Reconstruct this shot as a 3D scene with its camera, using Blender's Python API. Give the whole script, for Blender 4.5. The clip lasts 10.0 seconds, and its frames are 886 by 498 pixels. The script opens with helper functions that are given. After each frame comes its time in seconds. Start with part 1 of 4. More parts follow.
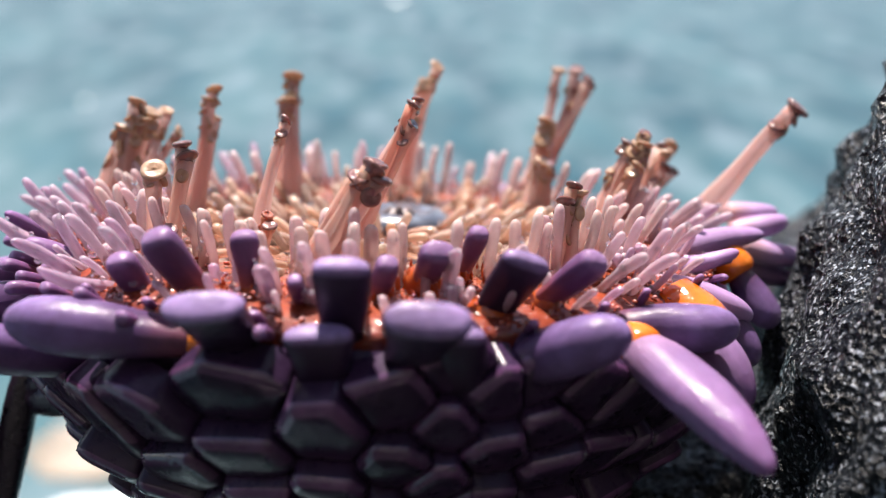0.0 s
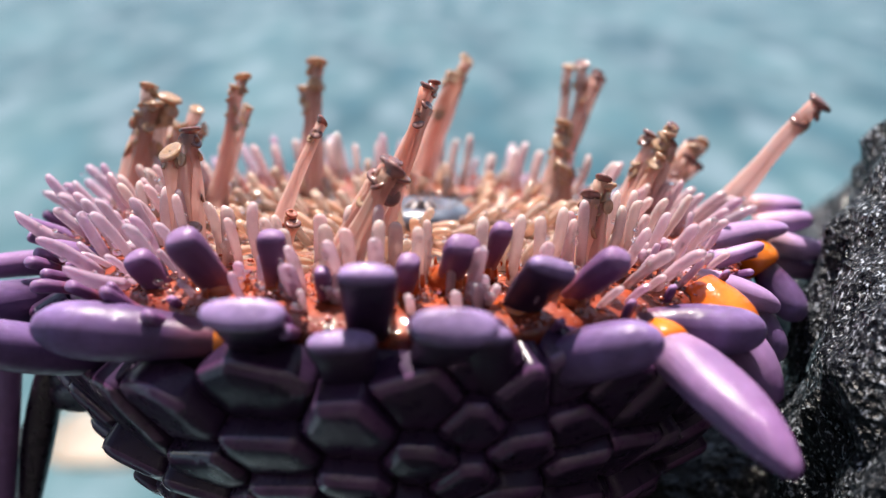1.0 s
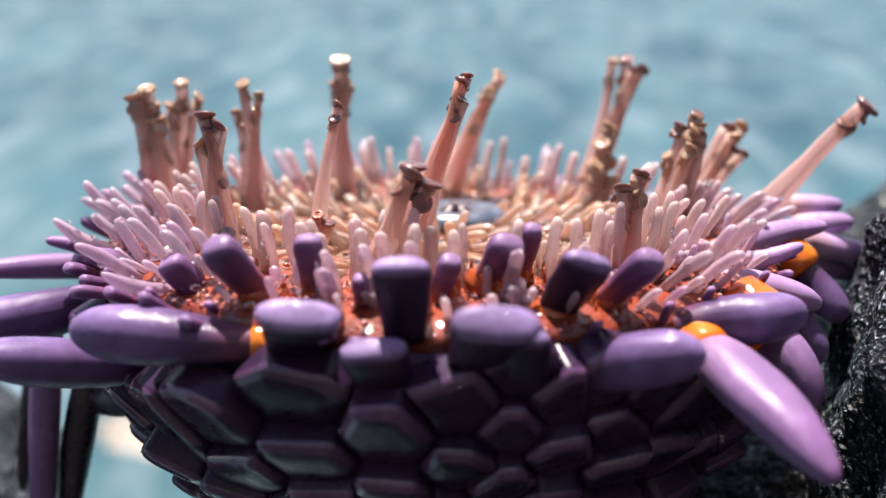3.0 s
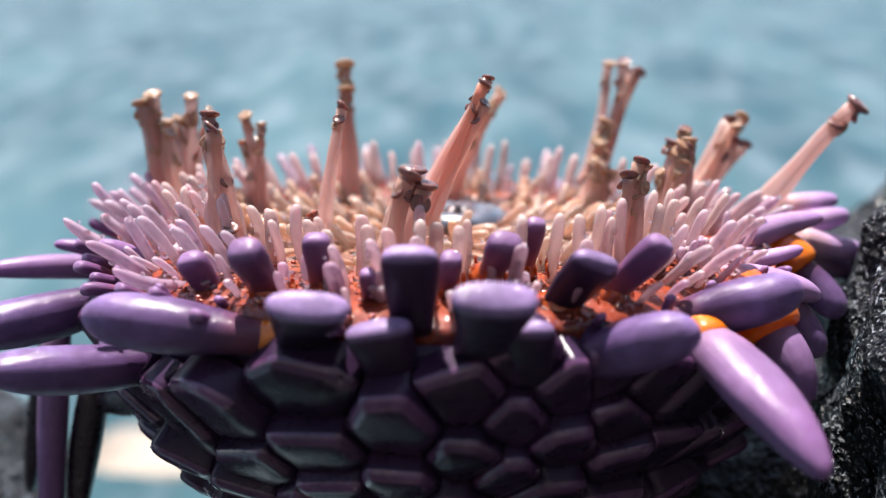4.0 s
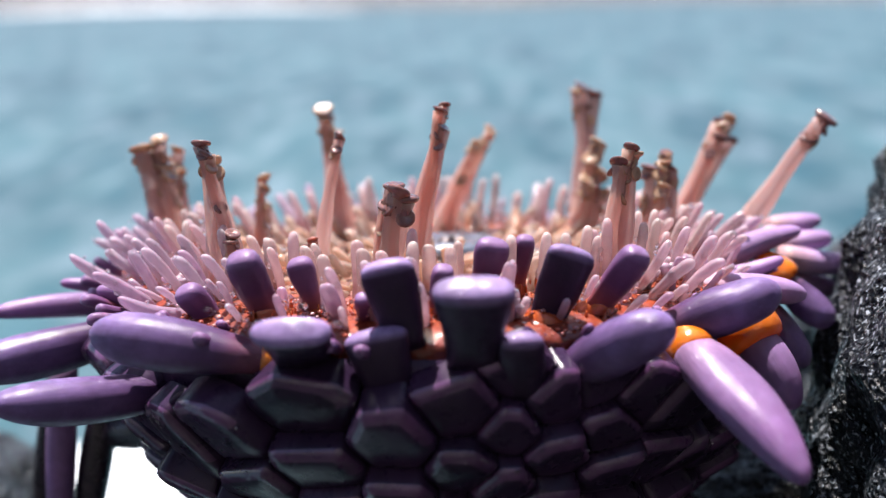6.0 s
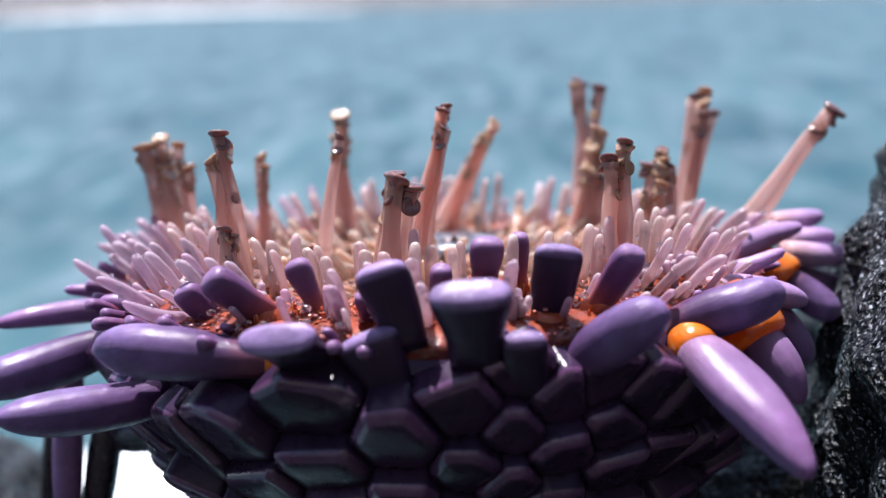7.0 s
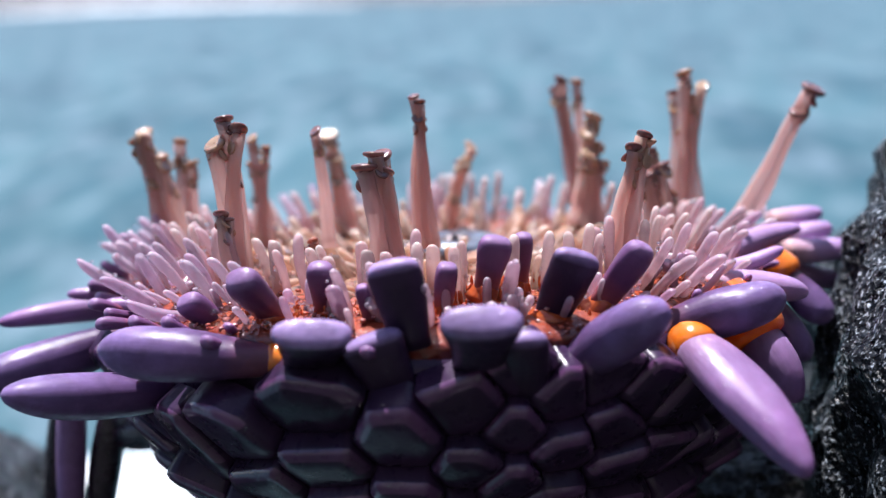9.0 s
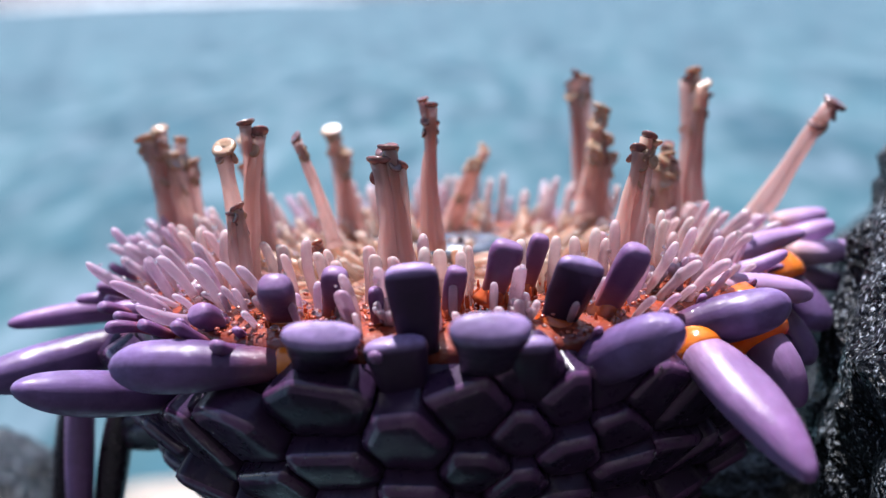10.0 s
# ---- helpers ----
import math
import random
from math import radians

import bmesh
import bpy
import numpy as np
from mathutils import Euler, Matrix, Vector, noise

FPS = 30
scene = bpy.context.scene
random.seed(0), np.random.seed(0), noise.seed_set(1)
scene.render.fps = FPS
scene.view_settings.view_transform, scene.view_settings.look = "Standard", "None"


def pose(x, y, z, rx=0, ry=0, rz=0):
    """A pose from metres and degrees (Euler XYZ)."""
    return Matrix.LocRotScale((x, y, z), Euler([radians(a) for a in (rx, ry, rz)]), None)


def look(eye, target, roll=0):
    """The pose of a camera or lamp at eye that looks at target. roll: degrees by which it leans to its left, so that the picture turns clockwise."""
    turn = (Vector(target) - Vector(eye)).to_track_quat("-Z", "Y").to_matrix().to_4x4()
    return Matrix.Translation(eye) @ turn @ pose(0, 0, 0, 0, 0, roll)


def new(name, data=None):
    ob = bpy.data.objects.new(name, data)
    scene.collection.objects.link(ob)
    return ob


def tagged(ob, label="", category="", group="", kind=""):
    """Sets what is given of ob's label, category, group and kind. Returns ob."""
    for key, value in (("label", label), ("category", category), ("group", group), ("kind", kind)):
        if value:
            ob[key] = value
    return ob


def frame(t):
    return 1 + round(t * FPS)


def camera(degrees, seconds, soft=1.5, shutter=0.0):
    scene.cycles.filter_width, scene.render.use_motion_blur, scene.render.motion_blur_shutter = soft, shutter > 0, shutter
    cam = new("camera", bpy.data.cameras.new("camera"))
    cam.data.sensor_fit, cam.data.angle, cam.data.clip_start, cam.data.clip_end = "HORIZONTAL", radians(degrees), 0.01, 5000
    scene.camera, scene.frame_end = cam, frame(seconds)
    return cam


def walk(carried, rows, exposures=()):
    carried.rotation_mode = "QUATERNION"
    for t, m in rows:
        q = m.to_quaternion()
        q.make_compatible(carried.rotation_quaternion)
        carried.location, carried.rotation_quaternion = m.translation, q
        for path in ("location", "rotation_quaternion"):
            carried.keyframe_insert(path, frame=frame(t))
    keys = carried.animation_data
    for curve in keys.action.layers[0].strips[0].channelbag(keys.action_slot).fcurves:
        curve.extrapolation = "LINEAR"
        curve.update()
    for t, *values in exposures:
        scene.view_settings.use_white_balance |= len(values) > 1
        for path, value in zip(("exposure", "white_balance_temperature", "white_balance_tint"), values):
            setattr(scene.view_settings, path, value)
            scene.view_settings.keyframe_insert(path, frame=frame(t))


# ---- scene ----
import itertools

TAU = math.tau
MM = 0.001
KEYED = []

# ---------------------------------------------------------------- camera
cam = camera(45.0, 10.0, soft=1.2)
cam.data.dof.use_dof = True
cam.data.dof.focus_distance = 0.067
cam.data.dof.aperture_fstop = 27.0
walk(cam, [
    (0, pose(0.00081, -0.07654, 0.02381, 72.791, -2.078, -2.127)),
    (0.5, pose(0.00037, -0.07628, 0.02401, 72.271, -1.897, -1.897)),
    (1, pose(0.00017, -0.07603, 0.02441, 71.936, -1.660, -1.482)),
    (1.5, pose(0.00010, -0.07587, 0.02481, 71.767, -1.379, -1.000)),
    (2, pose(0.00011, -0.07575, 0.02490, 71.728, -1.056, -0.488)),
    (2.5, pose(0.00016, -0.07568, 0.02460, 71.930, -0.719, 0.075)),
    (4, pose(-0.00048, -0.07727, 0.02367, 72.841, -0.548, -0.184)),
    (4.5, pose(-0.00022, -0.07840, 0.02285, 74.295, -0.184, -0.215)),
    (5, pose(-0.00028, -0.07923, 0.02247, 75.227, 0.070, -0.485)),
    (5.5, pose(-0.00012, -0.07986, 0.02245, 75.721, 0.513, -0.559)),
    (7, pose(0.00024, -0.08033, 0.02253, 75.717, 1.813, -0.453)),
    (7.5, pose(0.00023, -0.08038, 0.02253, 75.667, 1.945, -0.477)),
    (8, pose(0.00019, -0.08041, 0.02264, 75.560, 1.965, -0.499)),
    (8.5, pose(0.00014, -0.08051, 0.02281, 75.465, 1.923, -0.524)),
    (9, pose(0.00002, -0.08070, 0.02298, 75.407, 1.877, -0.593)),
    (9.5, pose(-0.00013, -0.08087, 0.02327, 75.298, 1.866, -0.594)),
    (10, pose(-0.00026, -0.08098, 0.02371, 75.113, 1.864, -0.468)),
], exposures=[(0, 1.46, 6850, 15), (2.5, 1.48, 6780, 15), (4.5, 1.48, 6600, 15), (5.5, 1.50, 6550, 15), (7.0, 1.32, 6100, 15), (10, 1.42, 5950, 15)])

# ---------------------------------------------------------------- world, sun
SUN_DIR = Vector((-0.12, 0.31, 0.943)).normalized()
world = bpy.data.worlds.new("sky")
scene.world = world
world.use_nodes = True
wn = world.node_tree.nodes
sky = wn.new("ShaderNodeTexSky")
sky.sky_type = "NISHITA"
sky.sun_disc = False
sky.sun_elevation = math.asin(SUN_DIR.z)
sky.sun_rotation = math.atan2(SUN_DIR.x, SUN_DIR.y)
sky.altitude = 10
world.node_tree.links.new(sky.outputs["Color"], wn["Background"].inputs["Color"])
wn["Background"].inputs["Strength"].default_value = 0.066

sun_data = bpy.data.lights.new("sun", "SUN")
sun_data.energy = 5.0
sun_data.angle = radians(0.53)
sun_data.color = (1.0, 0.95, 0.88)
sun = new("sun", sun_data)
sun.matrix_world = look(SUN_DIR * 3, (0, 0, 0))


# ---------------------------------------------------------------- materials
class Nodes:
    """Small helper round a material's node tree."""

    def __init__(self, name):
        self.m = bpy.data.materials.new(name)
        self.m.use_nodes = True
        self.t = self.m.node_tree
        self.b = self.t.nodes["Principled BSDF"]
        self.co = self.add("ShaderNodeTexCoord")

    def add(self, kind, **values):
        n = self.t.nodes.new(kind)
        for k, v in values.items():
            n.inputs[k].default_value = v
        return n

    def link(self, a, b):
        self.t.links.new(a, b)

    def noise(self, scale, detail=4.0, rough=0.55, space="Object"):
        n = self.add("ShaderNodeTexNoise", Scale=scale, Detail=detail, Roughness=rough)
        self.link(self.co.outputs[space], n.inputs["Vector"])
        return n.outputs["Fac"]

    def ramp(self, fac, *stops):
        r = self.add("ShaderNodeValToRGB")
        e = r.color_ramp.elements
        while len(e) < len(stops):
            e.new(0.5)
        for el, (p, c) in zip(e, stops):
            el.position = p
            el.color = (*c, 1)
        self.link(fac, r.inputs["Fac"])
        return r.outputs["Color"]

    def mix(self, fac, a, b, mode="MIX"):
        n = self.t.nodes.new("ShaderNodeMix")
        n.data_type, n.blend_type = "RGBA", mode
        for sock, v in ((n.inputs[0], fac), (n.inputs[6], a), (n.inputs[7], b)):
            if isinstance(v, (int, float)):
                sock.default_value = v
            elif isinstance(v, tuple):
                sock.default_value = (*v, 1)
            else:
                self.link(v, sock)
        return n.outputs[2]

    def bump(self, height, dist, strength=0.5, below=None):
        n = self.add("ShaderNodeBump", Strength=strength, Distance=dist)
        self.link(height, n.inputs["Height"])
        if below is not None:
            self.link(below, n.inputs["Normal"])
        return n.outputs["Normal"]

    def set(self, **values):
        for k, v in values.items():
            s = self.b.inputs[k.replace("_", " ")]
            if isinstance(v, (int, float, tuple)):
                s.default_value = v
            else:
                self.link(v, s)
        return self

    def random(self):
        return self.add("ShaderNodeObjectInfo").outputs["Random"]

    def along(self):
        s = self.add("ShaderNodeSeparateXYZ")
        self.link(self.co.outputs["Generated"], s.inputs["Vector"])
        return s.outputs["Z"]

    def translucent(self, colour, amount, sheer=0.0):
        tr = self.add("ShaderNodeBsdfTranslucent")
        if isinstance(colour, tuple):
            tr.inputs["Color"].default_value = (*colour, 1)
        else:
            self.link(colour, tr.inputs["Color"])
        mx = self.add("ShaderNodeMixShader", Fac=amount)
        out = self.t.nodes["Material Output"]
        self.link(self.b.outputs["BSDF"], mx.inputs[1])
        self.link(tr.outputs["BSDF"], mx.inputs[2])
        last = mx.outputs["Shader"]
        if sheer:
            m2 = self.add("ShaderNodeMixShader", Fac=sheer)
            self.link(last, m2.inputs[1])
            self.link(self.add("ShaderNodeBsdfTransparent").outputs["BSDF"], m2.inputs[2])
            last = m2.outputs["Shader"]
        self.link(last, out.inputs["Surface"])
        return self


def wet_spine(name, base, mid, tip, spread=0.25, rough=0.38, trans=0.0, cap=None, soft=0.12, gloss=0.4, spec=0.5, clear=0.0, alt=None, root=0.28):
    n = Nodes(name)
    grain = n.noise(1500, 3)
    blot = n.noise(160, 2)
    fine = n.noise(3400, 2)
    mott = n.noise(420, 4, 0.6)
    st = n.add("ShaderNodeTexNoise", Scale=1900, Detail=2)
    mp = n.add("ShaderNodeMapping")
    mp.inputs["Scale"].default_value = (1, 1, 0.07)
    n.link(n.co.outputs["Object"], mp.inputs["Vector"])
    n.link(mp.outputs["Vector"], st.inputs["Vector"])
    pos = n.add("ShaderNodeMath")
    pos.operation = "MULTIPLY_ADD"
    n.link(blot, pos.inputs[0])
    pos.inputs[1].default_value = 0.14
    sub = n.add("ShaderNodeMath")
    sub.operation = "SUBTRACT"
    n.link(n.along(), sub.inputs[0])
    sub.inputs[1].default_value = 0.07
    n.link(sub.outputs[0], pos.inputs[2])
    col = n.ramp(pos.outputs[0], (0.02, base), (root, mid), (0.85, tip))
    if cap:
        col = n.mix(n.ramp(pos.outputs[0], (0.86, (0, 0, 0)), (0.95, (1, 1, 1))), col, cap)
    dark = tuple(c * 0.45 for c in tip)
    col = n.mix(n.ramp(n.random(), (0.35, (0, 0, 0)), (1.0, (spread,) * 3)), col, dark)
    if alt:
        col = n.mix(n.ramp(n.random(), (0.1, (0.8,) * 3), (0.5, (0, 0, 0))), col, alt)
    col = n.mix(n.ramp(grain, (0.45, (0, 0, 0)), (0.75, (0.25,) * 3)), col, tuple(min(1, c * 1.5) for c in mid))
    col = n.mix(n.ramp(mott, (0.42, (0.45,) * 3), (0.62, (0, 0, 0))), col, tuple(c * 0.55 for c in mid))
    n.set(Base_Color=col, Roughness=n.ramp(grain, (0.3, (rough * 0.7,) * 3), (0.8, (rough * 1.5,) * 3)), Specular_IOR_Level=spec, Transmission_Weight=clear, IOR=1.38, Coat_Weight=gloss, Coat_Roughness=0.07, Coat_Normal=n.bump(fine, 0.00012, 1.0, n.bump(blot, 0.0006, 0.5)),
          Normal=n.bump(st.outputs["Fac"], 0.00006, 0.7, n.bump(grain, 0.00003, 0.5)), Subsurface_Weight=soft, Subsurface_Radius=(1.0, 0.55, 0.6), Subsurface_Scale=0.0012)
    if trans:
        n.translucent(col, trans, 0.16 if trans > 0.35 else 0.0)
    return n.m


WET = dict(gloss=0.34, rough=0.46, spec=0.24, soft=0.22)
M_BIG = wet_spine("purple spine", (0.27, 0.155, 0.25), (0.222, 0.13, 0.275), (0.195, 0.092, 0.235), **WET)
M_MARGIN = wet_spine("purple margin spine", (0.17, 0.05, 0.06), (0.060, 0.025, 0.080), (0.20, 0.13, 0.31), **WET)
M_CLUB = wet_spine("dark purple spine", (0.40, 0.09, 0.04), (0.12, 0.045, 0.12), (0.13, 0.06, 0.155), cap=(0.27, 0.165, 0.33), root=0.5, **WET)
# paler tips are pigment; near-black body and bright cap also paint shade and sun
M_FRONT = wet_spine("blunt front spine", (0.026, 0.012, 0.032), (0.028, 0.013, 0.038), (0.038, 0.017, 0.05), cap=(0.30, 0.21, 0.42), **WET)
M_PALE = wet_spine("pale lilac spine", (0.56, 0.34, 0.29), (0.38, 0.245, 0.43), (0.33, 0.20, 0.43), root=0.4, **WET)
M_BLACK = wet_spine("blackish purple spine", (0.022, 0.011, 0.024), (0.018, 0.009, 0.020), (0.018, 0.009, 0.022), gloss=0.7, rough=0.3)
GEL = dict(root=0.4, trans=0.40, soft=0.3, gloss=1.0, rough=0.14, clear=0.16)
M_PEACH = wet_spine("peach spine", (0.50, 0.20, 0.15), (0.84, 0.62, 0.58), (0.82, 0.65, 0.66), 0.5, alt=(0.58, 0.37, 0.49), cap=(0.90, 0.78, 0.74), **GEL)
M_PINK = wet_spine("pink spine", (0.48, 0.20, 0.17), (0.76, 0.54, 0.56), (0.68, 0.51, 0.62), 0.5, alt=(0.36, 0.19, 0.39), cap=(0.82, 0.69, 0.75), **GEL)
M_LAVENDER = wet_spine("lavender spine", (0.58, 0.35, 0.34), (0.67, 0.50, 0.60), (0.67, 0.53, 0.66), 0.5, alt=(0.50, 0.33, 0.50), cap=(0.80, 0.69, 0.79), **GEL)
M_TAN = wet_spine("tan spine", (0.50, 0.24, 0.15), (0.70, 0.50, 0.40), (0.80, 0.61, 0.51), 0.85, alt=(0.66, 0.36, 0.20), cap=(0.88, 0.75, 0.63), **GEL)


def plate_material(name, lo, hi, coat):
    n = Nodes(name)
    blot = n.noise(220, 3)
    grain = n.noise(1100, 3)
    col = n.ramp(blot, (0.3, lo), (0.75, hi))
    col = n.mix(n.ramp(n.random(), (0.3, (0, 0, 0)), (1.0, (0.5,) * 3)), col, tuple(c * 0.35 for c in lo))
    n.set(Base_Color=col, Roughness=n.ramp(grain, (0.35, (0.24,) * 3), (0.7, (0.42,) * 3)), Specular_IOR_Level=0.16, Coat_Weight=coat, Coat_Roughness=0.07, Coat_Normal=n.bump(n.noise(900, 2), 0.00012, 0.7), Normal=n.bump(grain, 0.00008, 0.6))
    return n.m


def flesh(name, a, b, rough=0.22, trans=0.0, scale=260):
    n = Nodes(name)
    f = n.noise(scale, 4)
    g = n.noise(scale * 5, 2)
    col = n.ramp(f, (0.3, a), (0.7, b))
    n.set(Base_Color=col, Roughness=rough, Coat_Weight=1.0, Coat_Roughness=0.05, Coat_Normal=n.bump(f, 0.0005, 0.8), Normal=n.bump(g, 0.0001, 0.5),
          Subsurface_Weight=0.15, Subsurface_Radius=(1.0, 0.4, 0.25), Subsurface_Scale=0.001)
    if trans:
        n.translucent(col, trans)
    return n.m


def skin_material():
    n = Nodes("oral skin")
    f = n.noise(500, 5, 0.65)
    ln = n.add("ShaderNodeVectorMath")
    ln.operation = "LENGTH"
    n.link(n.co.outputs["Object"], ln.inputs[0])
    k = n.add("ShaderNodeMath")
    k.operation = "MULTIPLY"
    k.inputs[1].default_value = 40.0
    n.link(ln.outputs["Value"], k.inputs[0])
    col = n.ramp(k.outputs[0], (0.45, (0.22, 0.09, 0.05)), (0.72, (0.27, 0.05, 0.016)), (0.88, (0.27, 0.042, 0.010)), (1.0, (0.12, 0.018, 0.012)))
    col = n.mix(n.ramp(f, (0.4, (0.55,) * 3), (0.6, (0, 0, 0))), col, (0.07, 0.014, 0.012))
    n.set(Base_Color=col, Roughness=0.5, Specular_IOR_Level=0.1, Coat_Weight=1.0, Coat_Roughness=0.05, Coat_Normal=n.bump(n.noise(650, 2), 0.0007, 1.0), Normal=n.bump(f, 0.0005, 0.8),
          Subsurface_Weight=0.2, Subsurface_Radius=(1.0, 0.4, 0.25), Subsurface_Scale=0.001)
    return n.m


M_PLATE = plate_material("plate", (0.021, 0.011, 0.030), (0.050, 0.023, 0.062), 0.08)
# lighter purple that paints the sunlit upper edges of the plates
M_RIM = plate_material("sun-tinted upper plate rim", (0.045, 0.018, 0.055), (0.17, 0.068, 0.165), 1.0)
M_SKIN = skin_material()
M_COLLAR = flesh("orange muscle", (0.84, 0.24, 0.018), (0.64, 0.13, 0.01), 0.14, 0.3, 400)
M_MUSCLE = flesh("red muscle", (0.56, 0.11, 0.02), (0.34, 0.05, 0.016), 0.18, 0.3, 700)
M_MOUTH = flesh("mouth skin", (0.10, 0.12, 0.16), (0.03, 0.035, 0.05), 0.3, 0.0, 700)
M_TOOTH = flesh("tooth", (0.24, 0.19, 0.18), (0.13, 0.10, 0.10), 0.45)


def bead_material():
    n = Nodes("tissue beads")
    rnd = n.add("ShaderNodeNewGeometry").outputs["Random Per Island"]
    col = n.ramp(rnd, (0.0, (0.34, 0.06, 0.02)), (0.5, (0.22, 0.04, 0.025)), (0.75, (0.36, 0.17, 0.16)), (1.0, (0.15, 0.05, 0.09)))
    n.set(Base_Color=col, Roughness=0.2, Coat_Weight=1.0, Coat_Roughness=0.08, Subsurface_Weight=0.15, Subsurface_Scale=0.0006)
    return n.m


M_BEAD = bead_material()


def dew_material():
    n = Nodes("dew")
    n.set(Base_Color=(0.97, 0.95, 0.95, 1), Roughness=0.06, IOR=1.5, Transmission_Weight=1.0, Coat_Weight=1.0, Coat_Roughness=0.10)
    return n.m


M_DEW = dew_material()


def stalk_material(name, low, high):
    n = Nodes(name)
    w = n.add("ShaderNodeTexNoise", Scale=900, Detail=2)
    mp = n.add("ShaderNodeMapping")
    mp.inputs["Scale"].default_value = (1, 1, 0.08)
    n.link(n.co.outputs["Object"], mp.inputs["Vector"])
    n.link(mp.outputs["Vector"], w.inputs["Vector"])
    streak = w.outputs["Fac"]
    col = n.ramp(n.along(), (0.0, low), (1.0, high))
    col = n.mix(n.ramp(n.random(), (0.25, (0, 0, 0)), (1.0, (0.75,) * 3)), col, (0.62, 0.40, 0.37))
    col = n.mix(n.ramp(streak, (0.46, (0, 0, 0)), (0.70, (0.65,) * 3)), col, (0.90, 0.76, 0.72))
    n.set(Base_Color=col, Roughness=0.2, Coat_Weight=0.9, Coat_Roughness=0.05, Normal=n.bump(streak, 0.00014, 0.8), IOR=1.36,
          Subsurface_Weight=0.4, Subsurface_Radius=(1.0, 0.5, 0.38), Subsurface_Scale=0.0018)
    n.translucent(col, 0.60, 0.24)
    return n.m


M_STALK = {
    0: stalk_material("pale stalk", (0.86, 0.61, 0.56), (0.70, 0.44, 0.35)),
    1: stalk_material("brown stalk", (0.82, 0.52, 0.47), (0.60, 0.34, 0.28)),
    2: stalk_material("red stalk", (0.84, 0.56, 0.50), (0.76, 0.34, 0.23)),
}
M_SUCKER = {
    0: flesh("tan sucker", (0.52, 0.35, 0.22), (0.32, 0.19, 0.12), 0.15, 0.3, 900),
    1: flesh("brown sucker", (0.24, 0.11, 0.09), (0.11, 0.045, 0.04), 0.12, 0.2, 900),
    2: flesh("red sucker", (0.44, 0.16, 0.10), (0.26, 0.08, 0.05), 0.12, 0.25, 900),
}


def rock_material(name, lo, hi, speck):
    n = Nodes(name)
    big = n.noise(110, 5, 0.65)
    mid = n.noise(620, 5, 0.7)
    fine = n.noise(3000, 2, 0.6)
    v = n.add("ShaderNodeTexVoronoi", Scale=1500)
    n.link(n.co.outputs["Object"], v.inputs["Vector"])
    col = n.ramp(mid, (0.34, lo), (0.66, hi))
    col = n.mix(n.ramp(big, (0.36, (0.4,) * 3), (0.56, (0, 0, 0))), col, lo)
    # fine flecks with a coat; on the wet lava their colour paints sun glints
    glint_flecks = n.ramp(fine, (0.585, (0, 0, 0)), (0.63, (1, 1, 1)))
    col = n.mix(glint_flecks, col, speck)
    wet = n.ramp(mid, (0.35, (0.22,) * 3), (0.7, (0.42,) * 3))
    b1 = n.bump(mid, 0.0020, 1.0)
    b2 = n.bump(v.outputs["Distance"], 0.0007, 1.0, b1)
    n.set(Base_Color=col, Roughness=wet, Specular_IOR_Level=0.25, Coat_Weight=glint_flecks, Coat_Roughness=0.16, Normal=n.bump(fine, 0.0003, 0.9, b2))
    return n.m


# whitish speck colour stands in for glitter on the wet surface
M_ROCK = rock_material("wet lava rock", (0.003, 0.0045, 0.007), (0.012, 0.016, 0.022), (0.36, 0.40, 0.46))
M_BASALT = rock_material("shaded basalt", (0.008, 0.009, 0.010), (0.030, 0.032, 0.034), (0.10, 0.105, 0.105))
# lightened for the unseen rock that throws fill light forward
M_BOUNCE = rock_material("pale grey bounce rock", (0.12, 0.11, 0.10), (0.30, 0.28, 0.26), (0.34, 0.32, 0.30))
M_FAR_ROCK = rock_material("shore rock", (0.06, 0.055, 0.05), (0.14, 0.13, 0.12), (0.18, 0.17, 0.16))


def water_material(name, rough, relief):
    n = Nodes(name)
    mp = n.add("ShaderNodeMapping")
    mp.inputs["Scale"].default_value = (2.0, 0.6, 1.0)
    n.link(n.co.outputs["Object"], mp.inputs["Vector"])
    tex = []
    for scale, detail in ((2.0, 4), (6.0, 3), (20, 1)):
        t = n.add("ShaderNodeTexNoise", Scale=scale, Detail=detail, Roughness=0.55)
        n.link(mp.outputs["Vector"], t.inputs["Vector"])
        tex.append(t.outputs["Fac"])
    col = n.ramp(tex[0], (0.40, (0.006, 0.036, 0.047)), (0.60, (0.041, 0.092, 0.104)))
    col = n.mix(n.ramp(tex[1], (0.46, (0, 0, 0)), (0.66, (0.6,) * 3)), col, (0.13, 0.18, 0.213))
    col = n.mix(n.ramp(tex[1], (0.28, (0.6,) * 3), (0.5, (0, 0, 0))), col, (0.023, 0.076, 0.105))
    b1 = n.bump(tex[1], 0.02, 0.25)
    n.set(Base_Color=col, Roughness=rough, IOR=1.33, Specular_IOR_Level=0.26, Normal=n.bump(tex[2], 0.012, relief, b1))
    return n.m


def foam_material():
    n = Nodes("foam")
    f = n.noise(14, 5)
    n.set(Base_Color=n.ramp(f, (0.3, (0.36, 0.42, 0.45)), (0.6, (0.60, 0.63, 0.65))), Roughness=0.7, Normal=n.bump(f, 0.02, 0.6))
    return n.m


M_WATER = water_material("sea water", 0.42, 0.12)
M_CREST = Nodes("ripple water").set(Base_Color=(0.09, 0.17, 0.21, 1), Roughness=0.40, IOR=1.33).m
M_FOAM = foam_material()
